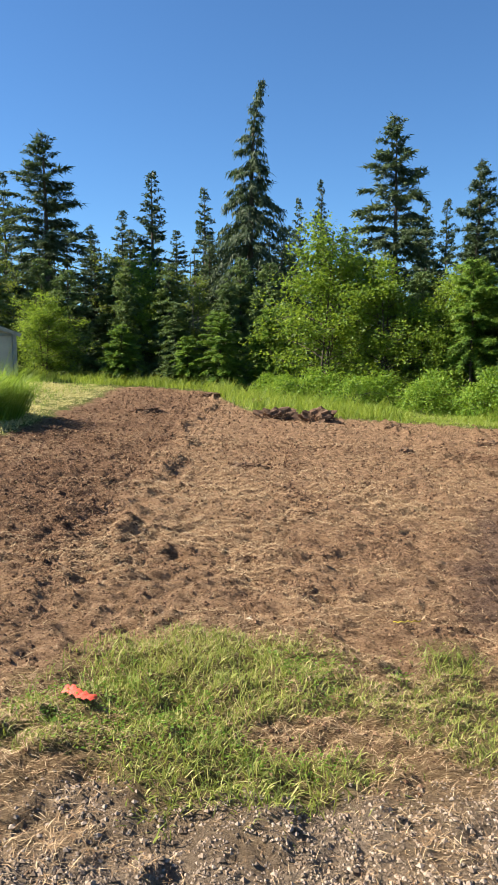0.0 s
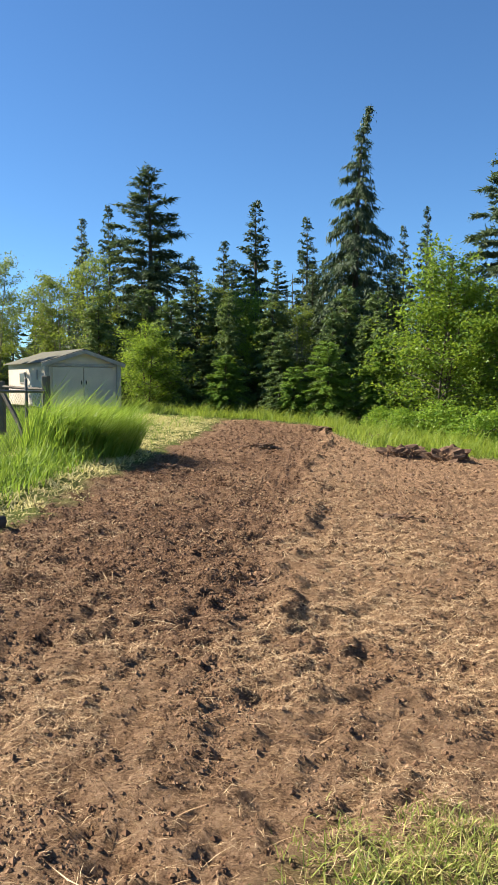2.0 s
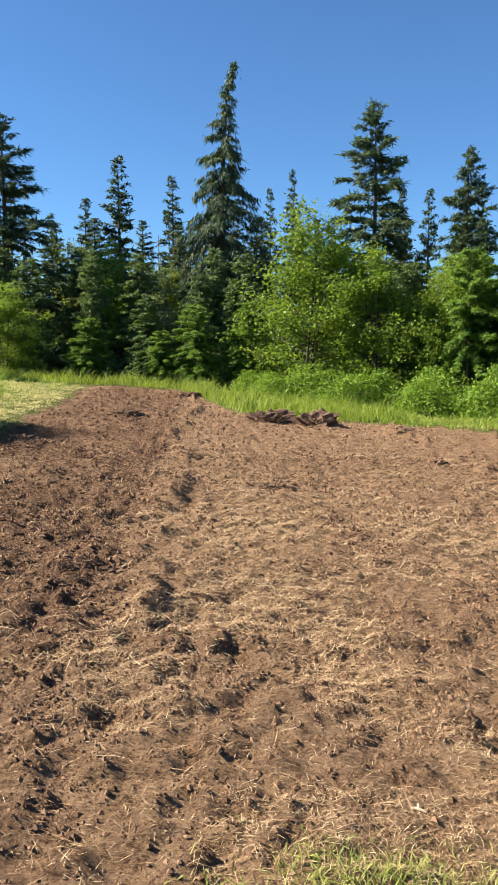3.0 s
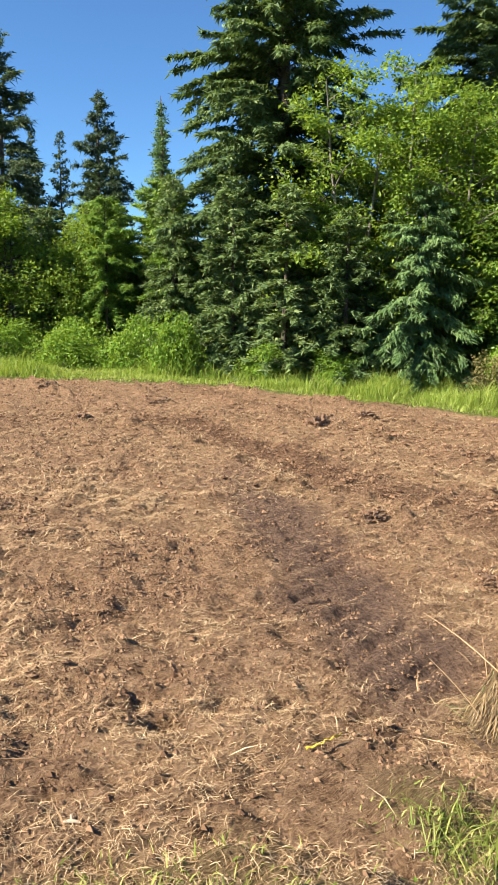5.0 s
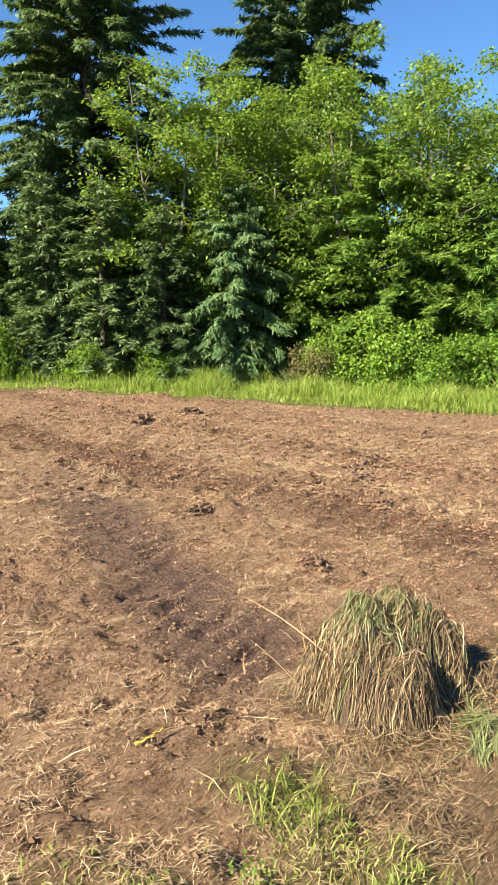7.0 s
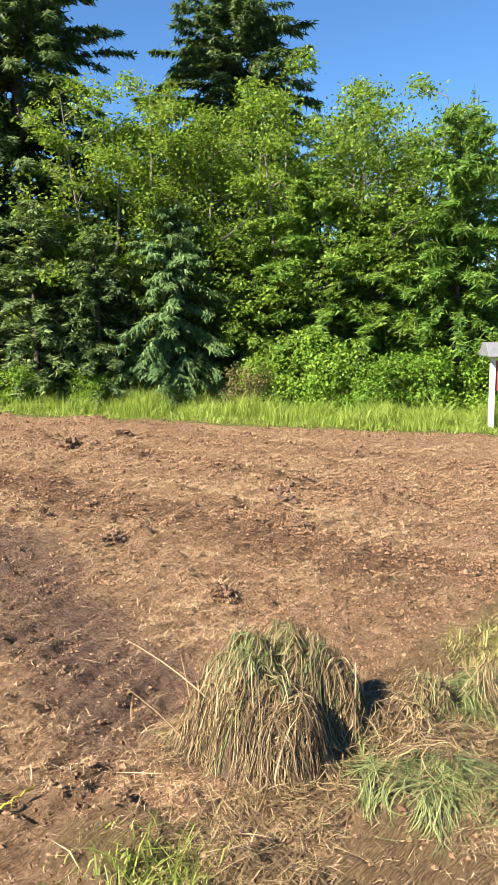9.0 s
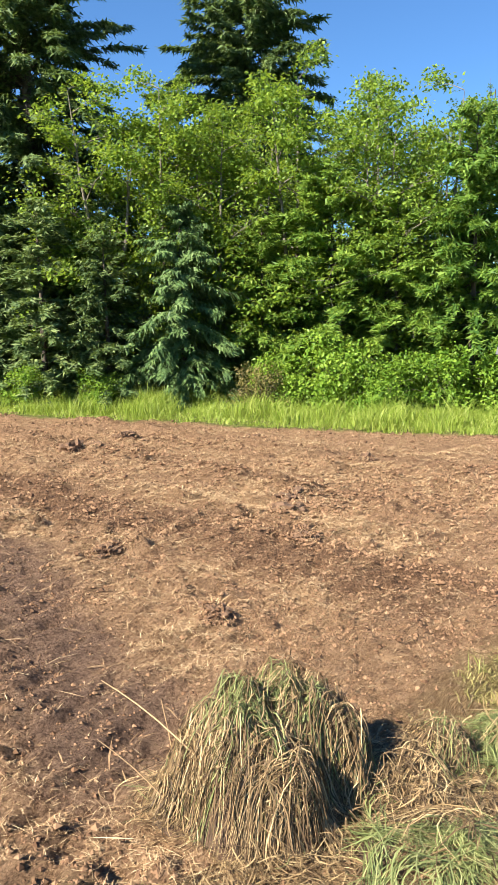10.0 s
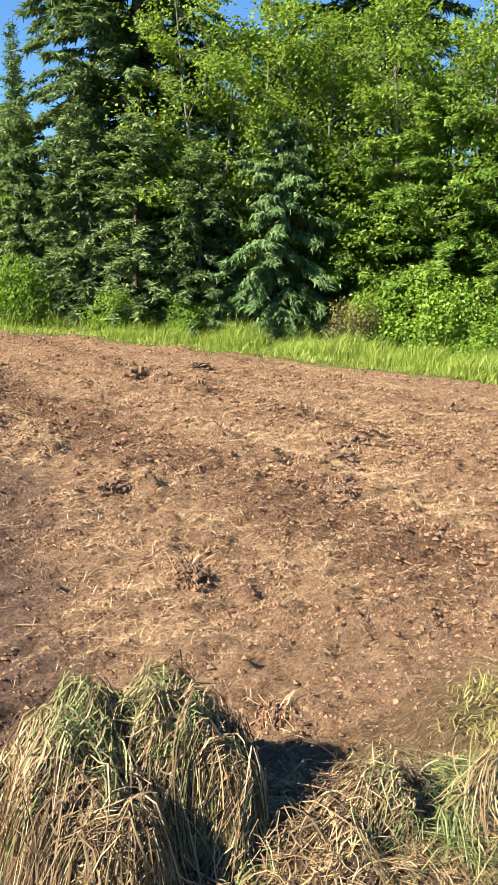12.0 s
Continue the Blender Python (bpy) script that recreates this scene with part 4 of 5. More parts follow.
def lumps(name, label, category, x, y, size, mat, seed, sink=0.25, shape=None):
    """Angular crumbs or stones, each a squashed twenty-sided lump."""
    global ICO
    if ICO is None:
        bm = bmesh.new()
        bmesh.ops.create_icosphere(bm, subdivisions=1, radius=1)
        ICO = np.array([q.co[:] for q in bm.verts]), np.array([[q.index for q in g.verts] for g in bm.faces])
        bm.free()
    r = np.random.default_rng(seed)
    n = len(x)
    base, tri = shape or ICO
    s = (np.minimum(size, 0.0024 * np.hypot(x, y)[:, None] + 0.010) * r.uniform(0.55, 1.0, (n, 3)) * np.array([1.1, 1.1, 0.75]))
    v = base[None] * r.uniform(0.78, 1.15, (n, len(base), 1))
    a = r.uniform(0, 6.283, n)
    v = v * s[:, None]
    c, q = np.cos(a)[:, None], np.sin(a)[:, None]
    v = np.stack([v[..., 0] * c - v[..., 1] * q, v[..., 0] * q + v[..., 1] * c, v[..., 2]], 2)
    v = v + on_ground(x, y, 0)[:, None] + (np.array([0, 0, 1.0]) * s[:, 2:3] * (0.6 - sink))[:, None]
    f = (tri[None] + (np.arange(n) * len(base))[:, None, None]).reshape(-1, 3)
    return tagged(new(name, mesh_of(name, v.reshape(-1, 3), f, mat)), label, category, kind="stuff")


def crumbly(x, y):
    open_ground = np.maximum(field(x, y), 0.55 * smooth(2.3, 2.8, y) * smooth(4.6, 4.2, y) * smooth(3.4, 2.6, x) * (1 - green(x, y)))
    return open_ground * np.clip(0.32 + 0.68 * np.maximum(tilled(x, y), smooth(0.5, 0.7, value_noise(x, y, 0.6, 91))) + 0.5 * rows(x, y), 0, 1) * (1 - 0.6 * rut(x, y))


sx, sy = scatter(125000, -3.2, 4.6, 2.4, 7.2, crumbly, r1)
lumps("soil_crumbs", "brown crumbs of turned soil", "soil", sx, sy, r1.gamma(1.4, 0.0034, (len(sx), 1)) + 0.0028, CLOD, 91, 0.4, OCTA)
sx, sy = scatter(70000, -4.0, 8.5, 6.8, 13.0, crumbly, r1)
lumps("soil_crumbs", "brown crumbs of turned soil", "soil", sx, sy, r1.gamma(1.4, 0.0066, (len(sx), 1)) + 0.0045, CLOD, 92, 0.4, OCTA)
sx, sy = scatter(34000, -4.6, 13.0, 5.0, 26.0, lambda x, y: crumbly(x, y) * np.maximum(smooth(11.5, 13.0, y), smooth(4.4, 5.2, x)), r1)
lumps("soil_crumbs", "brown crumbs of turned soil", "soil", sx, sy, r1.gamma(1.4, 0.011, (len(sx), 1)) + 0.009, CLOD, 93, 0.4, OCTA)
sx, sy = scatter(36000, 4.5, 11.5, 3.8, 7.0, crumbly, r1)
lumps("soil_crumbs", "brown crumbs of turned soil", "soil", sx, sy, r1.gamma(1.4, 0.0066, (len(sx), 1)) + 0.0045, CLOD, 95, 0.4, OCTA)
sx, sy = scatter(34000, -2.3, 1.8, 1.7, 2.9, gravel, r1)
lumps("gravel", "grey crushed gravel of the drive", "gravel", sx, sy, r1.gamma(1.8, 0.0024, (len(sx), 1)) + 0.0028, STONE, 94, 0.4, OCTA)


# ---------------------------------------------------------------- torn clods of sod
def sod_clod(x, y, length, wide, tall, turn, seed):
    """A ragged clod of roots and soil with stalks standing out of it."""
    r = np.random.default_rng(seed)
    ob = new("sod_clod")
    bm = bmesh.new()
    bmesh.ops.create_icosphere(bm, subdivisions=4, radius=1)
    for v in bm.verts:
        p = v.co.copy()
        k = 0.9 + 0.55 * noise.noise(p * 1.7 + Vector((seed, 0, 0))) + 0.35 * noise.noise(p * 4.5 + Vector((0, seed, 0))) + 0.28 * noise.noise(p * 9)
        v.co = Vector((p.x * length / 2, p.y * wide / 2, max(p.z, -0.3) * tall)) * k
    part("clod", bm, TORN_SOD, ob)
    base, tri = OCTA
    m = int(160 + 900 * length * wide)
    a = r.uniform(0, 6.283, m)
    q = np.sqrt(r.random(m)) * 0.62
    big = (0.004 + r.gamma(1.3, 0.0016 + 0.0002 * math.hypot(x, y), m))[:, None, None]
    v = base[None] * big * r.uniform(0.6, 1.3, (m, len(base), 1))
    top = tall * np.sqrt(np.clip(1 - (q / 0.5) ** 2, 0, 1)) * 0.75
    v = v + np.stack([np.cos(a) * q * length, np.sin(a) * q * wide, top + 0.012], 1)[:, None]
    f = (tri[None] + (np.arange(m) * len(base))[:, None, None]).reshape(-1, 3)
    tagged(part("crumb", mesh_of("crumb", v.reshape(-1, 3), f, CLOD), None, ob), kind="stuff")
    n = int(50 * length * wide / 0.2) + 20
    a = r.uniform(0, 6.283, n)
    q = np.sqrt(r.random(n)) * 0.5
    p = np.stack([np.cos(a) * q * length, np.sin(a) * q * wide, tall * np.sqrt(np.maximum(0, 1 - (2 * q) ** 2)) * 0.8 + 0.01], 1)
    d = np.stack([np.cos(a), np.sin(a), r.normal(0.1, 0.6, n)], 1) + r.normal(0, 0.5, (n, 3))
    wide_blade = 0.004 + 0.0005 * math.hypot(x, y)
    tagged(part("stalk", blade_mesh("stalk", p, d, r.uniform(0.04, 0.11, n), wide_blade * 0.7, r.uniform(0.3, 1.2, n), STRAW), None, ob), kind="stuff")
    ob.matrix_basis = pose(x, y, level(x, y) - 0.02, 0, 0, turn)
    return tagged(ob, "dark torn clod of sod with roots on the soil", "clod", "clods on the field")


CLODS = [(0.65, 17.7, 1.1, 0.55, 0.26, 10), (1.55, 17.6, 1.2, 0.6, 0.32, -5), (5.97, 11.5, 0.5, 0.35, 0.13, 30), (6.6, 11.9, 0.4, 0.3, 0.09, 80), (5.4, 7.0, 0.5, 0.35, 0.09, 20),
         (4.7, 6.15, 0.35, 0.2, 0.07, 60), (5.9, 7.3, 0.4, 0.3, 0.09, 10), (7.4, 12.2, 0.45, 0.3, 0.09, 0), (-1.36, 6.95, 0.3, 0.2, 0.06, 40), (-0.1, 10.1, 0.6, 0.3, 0.07, 5)]
MORE = [(3.15, 16.2, 0.5, 0.3, 0.1, 50), (4.6, 14.4, 0.6, 0.35, 0.09, 15), (2.6, 12.5, 0.5, 0.3, 0.08, 70), (8.7, 8.4, 0.5, 0.3, 0.09, 35), (-3.5, 13.2, 0.5, 0.3, 0.11, 0), (-2.4, 17.5, 0.7, 0.3, 0.1, 20),
        (-1.2, 24.0, 0.9, 0.4, 0.15, 10), (0.2, 22.0, 0.6, 0.4, 0.12, 60), (3.3, 6.9, 0.3, 0.2, 0.06, 10), (2.9, 5.3, 0.28, 0.18, 0.06, 75), (2.58, 4.2, 0.26, 0.18, 0.05, 60), (9.3, 11.2, 0.6, 0.3, 0.08, 15)]
for i, (x, y, l, w, h, turn) in enumerate(CLODS + MORE):
    sod_clod(x, y, l, w, h, turn, 100 + i)


# ---------------------------------------------------------------- the heap of hay
def strands(n, r, start, path_fn, wide):
    """Long limp stalks that follow path_fn(start, t)."""
    segs = 6
    t = np.linspace(0, 1, segs)
    pts = np.stack([path_fn(start, k) for k in t], 1)
    tang = unit(np.gradient(pts, axis=1))
    side = unit(np.cross(tang, np.array([0, 0, 1.0]) + r.normal(0, 0.3, (n, 1, 3))))
    w = (wide * r.uniform(0.6, 1.3, n))[:, None, None] * np.interp(t, (0, 0.15, 0.7, 1), (0.6, 1, 0.9, 0.15))[None, :, None]
    v = np.stack([pts - side * w / 2, pts + side * w / 2], 2).reshape(-1, 3)
    b = (np.arange(n) * segs * 2)[:, None]
    f = np.concatenate([b + np.array([[2 * i, 2 * i + 1, 2 * i + 3, 2 * i + 2]]) for i in range(segs - 1)])
    return v, f


def hay_heap(name, x, y, turn, lobes, n, seed, label, green_share=0.25, stray=0.5, length=(0.12, 0.40), hollow=()):
    """Limp stalks that drape over a core of matted roots. lobes: x, y, radius, height of each hump."""
    r = np.random.default_rng(seed)
    ob = new(name)

    def dome(px, py):
        h = 0 * px
        for lx, ly, lr, lh in lobes:
            q = np.clip(1 - ((px - lx) ** 2 + (py - ly) ** 2) / lr ** 2, 0, 1)
            h = (h ** 2.6 + (0.9 * lh * q ** 0.5) ** 2.6) ** (1 / 2.6)
        for lx, ly, lr in hollow:
            h = h * (1 - 0.92 * np.exp(-(((px - lx) ** 2 + (py - ly) ** 2) / lr ** 2) ** 1.5))
        return h * (0.66 + 0.46 * value_noise(px + seed, py + 3, 0.12, seed) + 0.22 * value_noise(px + 2, py + seed, 0.05, seed + 3))

    far = max(math.hypot(l[0], l[1]) + l[2] for l in lobes)
    k = 56
    u = np.linspace(-far * 1.05, far * 1.05, k)
    mx, my = (a.ravel() for a in np.meshgrid(u, u))
    mz = dome(mx, my) * 0.9 - 0.035 + 0.02 * value_noise(mx, my, 0.04, seed)
    i = (np.arange(k - 1)[:, None] * k + np.arange(k - 1)[None, :]).ravel()
    q = np.stack([i, i + 1, i + k + 1, i + k], 1)
    q = q[(dome(mx, my)[q] > 0.002).any(1)]
    part("core", mesh_of("core", np.stack([mx, my, mz], 1), q, ROOT_SOIL, True), None, ob)
    weight = np.array([l[2] ** 2 for l in lobes])
    L = np.array(lobes)
    locks = n // 24
    c = r.choice(len(lobes), locks, p=weight / weight.sum())
    a, rad = r.uniform(0, 6.283, locks), np.sqrt(r.random(locks)) * 0.97
    mid = L[c, :2] + (L[c, 2] * rad)[:, None] * np.stack([np.cos(a), np.sin(a)], 1)
    e = 0.03
    fall = np.arctan2(dome(mid[:, 0], mid[:, 1] - e) - dome(mid[:, 0], mid[:, 1] + e), dome(mid[:, 0] - e, mid[:, 1]) - dome(mid[:, 0] + e, mid[:, 1]))
    lay = r.random(locks)
    head0 = fall + r.normal(0, 0.45, locks)
    head0 = np.where(lay < 0.36 * stray, fall + np.where(r.random(locks) < 0.5, 1.57, -1.57) + r.normal(0, 0.35, locks), head0)
    head0 = np.where(lay > 1 - 0.16 * stray, r.uniform(0, 6.283, locks), head0)
    size0, lift0, curl0 = r.uniform(*length, locks), r.gamma(1.2, 0.013, locks), r.normal(0, 1.2, locks)
    high = dome(mid[:, 0], mid[:, 1]) / max(l[3] for l in lobes)
    fresh = r.random(locks) < (green_share if green_share > 0.5 else green_share * (0.3 + 2.4 * smooth(0.55, 0.85, high)))
    thick = smooth(0.34, 0.46, value_noise(mid[:, 0] + 1, mid[:, 1] + 7, 0.075, seed + 40)) + 0.06
    k = r.choice(locks, n, p=thick / thick.sum())
    loose = r.random(n) < 0.22 * stray
    start = mid[k] + r.normal(0, 0.020, (n, 2)) + loose[:, None] * r.normal(0, 0.05, (n, 2))
    head = head0[k] + r.normal(0, 0.16, n) + loose * r.normal(0, 1.2, n)
    ln = size0[k] * r.uniform(0.65, 1.15, n)
    lift = lift0[k] + r.gamma(1.2, 0.006, n) + loose * r.gamma(1.2, 0.012, n)
    curl = curl0[k] + r.normal(0, 0.35, n)
    loop = np.where(r.random(n) < 0.12, r.uniform(0.02, 0.06, n), 0.0)
    for mask, mat, pname in ((~fresh[k], HAY, "hay"), (fresh[k], CUT_GRASS, "green_hay")):
        if not mask.any():
            continue

        def path(s, t):
            h = head[mask] + curl[mask] * t
            px, py = s[:, 0] + np.cos(h) * ln[mask] * (t - 0.3), s[:, 1] + np.sin(h) * ln[mask] * (t - 0.3)
            return np.stack([px, py, dome(px, py) + 0.006 + lift[mask] * (1 - 0.6 * t) + loop[mask] * np.sin(3.14 * t)], 1)

        v, f = strands(int(mask.sum()), r, start[mask], path, 0.0036)
        part(pname, mesh_of(pname, v, f, mat), None, ob)
    ob.matrix_basis = pose(x, y, float(slope(x, y)) - 0.005, 0, 3.4, turn)
    return tagged(ob, label, "hay heap")


hay_heap("hay_heap", 1.86, 3.87, 0, [(-0.16, 0.12, 0.17, 0.30), (0.14, -0.07, 0.18, 0.35), (0.0, 0.07, 0.20, 0.29), (-0.21, -0.01, 0.15, 0.27), (-0.12, -0.11, 0.15, 0.24), (0.13, 0.10, 0.19, 0.29), (-0.24, 0.17, 0.12, 0.14)],
         12500, 201, "tousled heap of wilted hay and roots on the soil", 0.17, 1.4, (0.08, 0.24), [(0.05, -0.23, 0.09)])
hay_heap("hay_heap", 2.32, 3.62, -40, [(0, 0, 0.17, 0.10), (0.13, 0.08, 0.15, 0.13), (-0.16, 0.0, 0.18, 0.06), (-0.1, -0.18, 0.2, 0.04), (0.05, -0.2, 0.16, 0.04)],
         3000, 202, "small clump of torn hay beside the larger heap", 0.12, 1.6, (0.08, 0.24), [(0.12, -0.1, 0.07), (0.28, 0.05, 0.07)])
hay_heap("cut_grass_clump", 1.92, 3.30, -40, [(0, 0, 0.2, 0.05), (0.2, 0.0, 0.18, 0.05), (-0.12, 0.06, 0.12, 0.04)], 900, 203, "limp grey-green cut grass lying on the ground", 0.85, 1.0, (0.14, 0.36))
hay_heap("cut_grass_clump", 2.62, 3.42, 30, [(0, 0, 0.26, 0.04), (0.24, -0.1, 0.2, 0.04), (-0.1, -0.26, 0.2, 0.04)], 1300, 204, "limp green cut grass lying beside the hay", 0.75, 1.0, (0.14, 0.36))
gx, gy = scatter(260, 0.85, 1.3, 3.5, 3.95, lambda x, y: smooth(1, 0.5, np.hypot((x - 1.03) / 0.2, (y - 3.64) / 0.18)), r0)
grass("grass_tuft", "fresh green grass tuft before the hay", gx, gy, 0.06, 0.15, 0.0045, 0.8, 1.1, SHORT_GRASS, 69)
gx, gy = scatter(9000, -2.4, -0.5, 1.9, 3.0, lambda x, y: 0.3 + 0.7 * smooth(0.3, 0.6, value_noise(x, y, 0.25, 89)), r1)
straws("loose_straw", "chopped tan straw at the edge of the drive", gx, gy, 0.02, 0.12, 0.0024, 90, tilt=0.2)
gx, gy = scatter(15000, 1.15, 2.7, 2.9, 3.8, lambda x, y: smooth(0.3, 0.6, value_noise(x, y, 0.25, 87)), r1)
straws("loose_hay", "wilted hay strewn round the heap", gx, gy, 0.04, 0.18, 0.003, 88, HAY, tilt=0.2)
for root_at, tip_at in (((1.60, 3.98, 0.10), (1.53, 4.40, 0.25)), ((1.55, 4.02, -0.10), (1.37, 4.20, 0.18)), ((1.62, 4.10, -0.10), (1.60, 4.16, 0.24))):
    root_at, tip_at = np.array(root_at), np.array(tip_at)
    t = np.linspace(0, 1, 6)[:, None]
    pts = (tip_at - root_at) * t + np.array([0.0, 0.0, 0.02]) * np.sin(3.14 * t)
    stick = new("dry_stalk", mesh_of("dry_stalk", *tube(pts, (0.003, 0.0028, 0.0025, 0.0022, 0.0018, 0.0012), 5), STRAW, True))
    stick.matrix_basis = Matrix.Translation(root_at.tolist())
    tagged(stick, "long pale dry stalk sticking out of the hay", "stalk", "stalks by the hay")


# ---------------------------------------------------------------- small things on the soil
def ribbon(name, x, y, length, wide, turn, colour, label, category, wave=0.02, seed=1):
    r = np.random.default_rng(seed)
    m = plain_material(name + "_plastic", [(0.3, tuple(c * 0.75 for c in colour)), (0.7, colour)], 0.45, 30, 0.4)
    k = 15
    t = np.linspace(-0.5, 0.5, k)
    cx, cy = t * length, np.cumsum(r.normal(0, 0.004, k))
    z = wave * (0.5 + 0.5 * np.sin(t * 26 + seed)) + 0.012
    tilt = np.cumsum(r.normal(0, 0.14, k)) + 0.25
    rows = []
    for j in (-1, 0, 1):
        rows.append(np.stack([cx, cy + j * wide / 2 * np.cos(tilt), z + j * wide / 2 * np.sin(tilt) + (0.004 if j == 0 else 0)], 1))
    top = np.stack(rows, 1).reshape(-1, 3)
    v = np.concatenate([top, top - np.array([0, 0, 0.0012])])
    f = []
    for i in range(k - 1):
        for j in range(2):
            a = i * 3 + j
            q = (a, a + 3, a + 4, a + 1)
            f += [q, tuple(e + 3 * k for e in q[::-1])]
    ob = new(name, mesh_of(name, v, f, m, True))
    ob.matrix_basis = pose(x, y, level(x, y) + 0.02, 0, 0, turn)
    return tagged(ob, label, category)


ribbon("marker_ribbon", -0.72, 3.02, 0.18, 0.045, -35, (0.62, 0.085, 0.045), "crumpled orange-red marking ribbon in the grass", "ribbon", 0.010, 4)
ribbon("plastic_strip", 0.92, 4.24, 0.17, 0.010, 8, (0.62, 0.50, 0.05), "thin yellow plastic strip on the soil", "strip", 0.008, 7)

bone_mat = plain_material("pale_root", [(0.3, (0.32, 0.24, 0.16)), (0.7, (0.55, 0.45, 0.33))], 0.7, 20, 0.4)
pts = np.array([[-0.035, 0.02, 0.015], [-0.01, 0.0, 0.024], [0.02, -0.012, 0.018], [0.045, -0.03, 0.01]])
root = new("root_piece", mesh_of("root_piece", *join([tube(pts, (0.006, 0.011, 0.009, 0.004), 7), tube(np.array([[0, 0, 0.02], [0.004, 0.03, 0.03], [0.02, 0.045, 0.026]]), (0.008, 0.006, 0.002), 6)]), bone_mat, True))
root.matrix_basis = pose(0.0, 4.23, level(0, 4.23)) @ Matrix.Scale(0.6, 4)
tagged(root, "small pale split root on the soil", "root")

log_mat = plain_material("dark_log_bark", [(0.3, (0.03, 0.022, 0.016)), (0.7, (0.10, 0.075, 0.055))], 0.9, 8, 0.8, stretch=(0.3, 1, 1))
t = np.array([-0.56, -0.55, -0.4, -0.2, 0.0, 0.2, 0.35, 0.5, 0.52])
log_r = np.array([0.005, 0.075, 0.085, 0.075, 0.07, 0.078, 0.066, 0.06, 0.004])
log = new("log", mesh_of("log", *tube(np.stack([t, 0.02 * np.sin(4 * t), 0 * t + 0.03], 1), log_r, 9), log_mat, True))
log.matrix_basis = pose(-4.25, 7.75, level(-4.25, 7.75), 0, 0, 12)
tagged(log, "short dark log lying at the edge of the grass", "log")


# ---------------------------------------------------------------- the shed
def shed():
    wall = plain_material("beige_sheet_metal", [(0.3, (0.46, 0.405, 0.325)), (0.7, (0.60, 0.535, 0.44))], 0.6, 2.5, 0.15)
    trim = plain_material("weathered_grey_trim", [(0.3, (0.24, 0.23, 0.21)), (0.7, (0.40, 0.38, 0.35))], 0.7, 4, 0.2)
    roofing = plain_material("mossy_grey_roofing", [(0.3, (0.05, 0.05, 0.033)), (0.7, (0.13, 0.125, 0.085))], 0.8, 4, 0.4)
    dark = plain_material("dark_pane", [(0.3, (0.02, 0.02, 0.02)), (0.7, (0.06, 0.06, 0.06))], 0.15, 4, 0.05)
    w, l, eave, ridge = 2.75, 4.1, 1.62, 2.06
    s = new("garden_shed")

    def gable(y0, y1, name):
        bm = bmesh.new()
        prof = [(-w / 2, -0.1), (w / 2, -0.1), (w / 2, eave), (0, ridge), (-w / 2, eave)]
        a = [bm.verts.new((px, y0, pz)) for px, pz in prof]
        b = [bm.verts.new((px, y1, pz)) for px, pz in prof]
        bm.faces.new(a)
        bm.faces.new(b[::-1])
        for i in range(5):
            bm.faces.new((a[i], b[i], b[(i + 1) % 5], a[(i + 1) % 5]))
        bmesh.ops.recalc_face_normals(bm, faces=bm.faces[:])
        return part(name, bm, wall, s)

    def ribbed(x, name):
        """A side wall of folded sheet with standing ribs."""
        bm = bmesh.new()
        ys = np.linspace(0.06, l - 0.06, 49)
        off = np.where(np.arange(49) % 4 < 2, 0.004, 0.0)
        row = [[bm.verts.new((x + (o + t) * (1 if x > 0 else -1), y, z)) for y, o in zip(ys, off)] for z in (-0.1, eave) for t in (0.0,)]
        inner = [[bm.verts.new((x - 0.03 * (1 if x > 0 else -1), y, z)) for y in ys] for z in (-0.1, eave)]
        for i in range(48):
            bm.faces.new((row[0][i], row[0][i + 1], row[1][i + 1], row[1][i]))
            bm.faces.new((inner[0][i], inner[1][i], inner[1][i + 1], inner[0][i + 1]))
        bmesh.ops.recalc_face_normals(bm, faces=bm.faces[:])
        return part(name, bm, wall, s)

    gable(0.0, 0.05, "front_wall")
    gable(l - 0.05, l, "back_wall")
    ribbed(-w / 2, "side_wall")
    ribbed(w / 2, "side_wall")
    pitch = math.atan2(ridge - eave, w / 2)
    run = math.hypot(ridge - eave, w / 2) + 0.16
    for sgn in (-1, 1):
        bm = bmesh.new()
        k = 33
        rows = []
        for z in (0.0, 0.03):
            for u in (0.0, 1.0):
                rows.append([bm.verts.new((sgn * u * run * math.cos(pitch), -0.16 + (l + 0.32) * i / (k - 1), ridge + 0.035 - u * run * math.sin(pitch) + z + (0.012 if i % 2 else 0))) for i in range(k)])
        for i in range(k - 1):
            bm.faces.new((rows[0][i], rows[1][i], rows[1][i + 1], rows[0][i + 1]))
            bm.faces.new((rows[2][i], rows[2][i + 1], rows[3][i + 1], rows[3][i]))
            bm.faces.new((rows[1][i], rows[3][i], rows[3][i + 1], rows[1][i + 1]))
        for i in (0, k - 1):
            bm.faces.new((rows[0][i], rows[2][i], rows[3][i], rows[1][i]))
        bmesh.ops.recalc_face_normals(bm, faces=bm.faces[:])
        part("roof", bm, roofing, s, "mossy grey roofing sheet")
        part("corner_post", box((0.14, 0.14, eave + 0.06), (sgn * (w / 2 - 0.05), -0.045, (eave - 0.06) / 2), 0.012), trim, s)
        bm = box((run, 0.035, 0.13), (0, 0, 0), 0.006)
        bmesh.ops.transform(bm, matrix=pose(sgn * run / 2 * math.cos(pitch), -0.175, ridge - 0.03 - run / 2 * math.sin(pitch), 0, math.degrees(pitch) * sgn, 0), verts=bm.verts[:])
        part("barge_board", bm, trim, s)
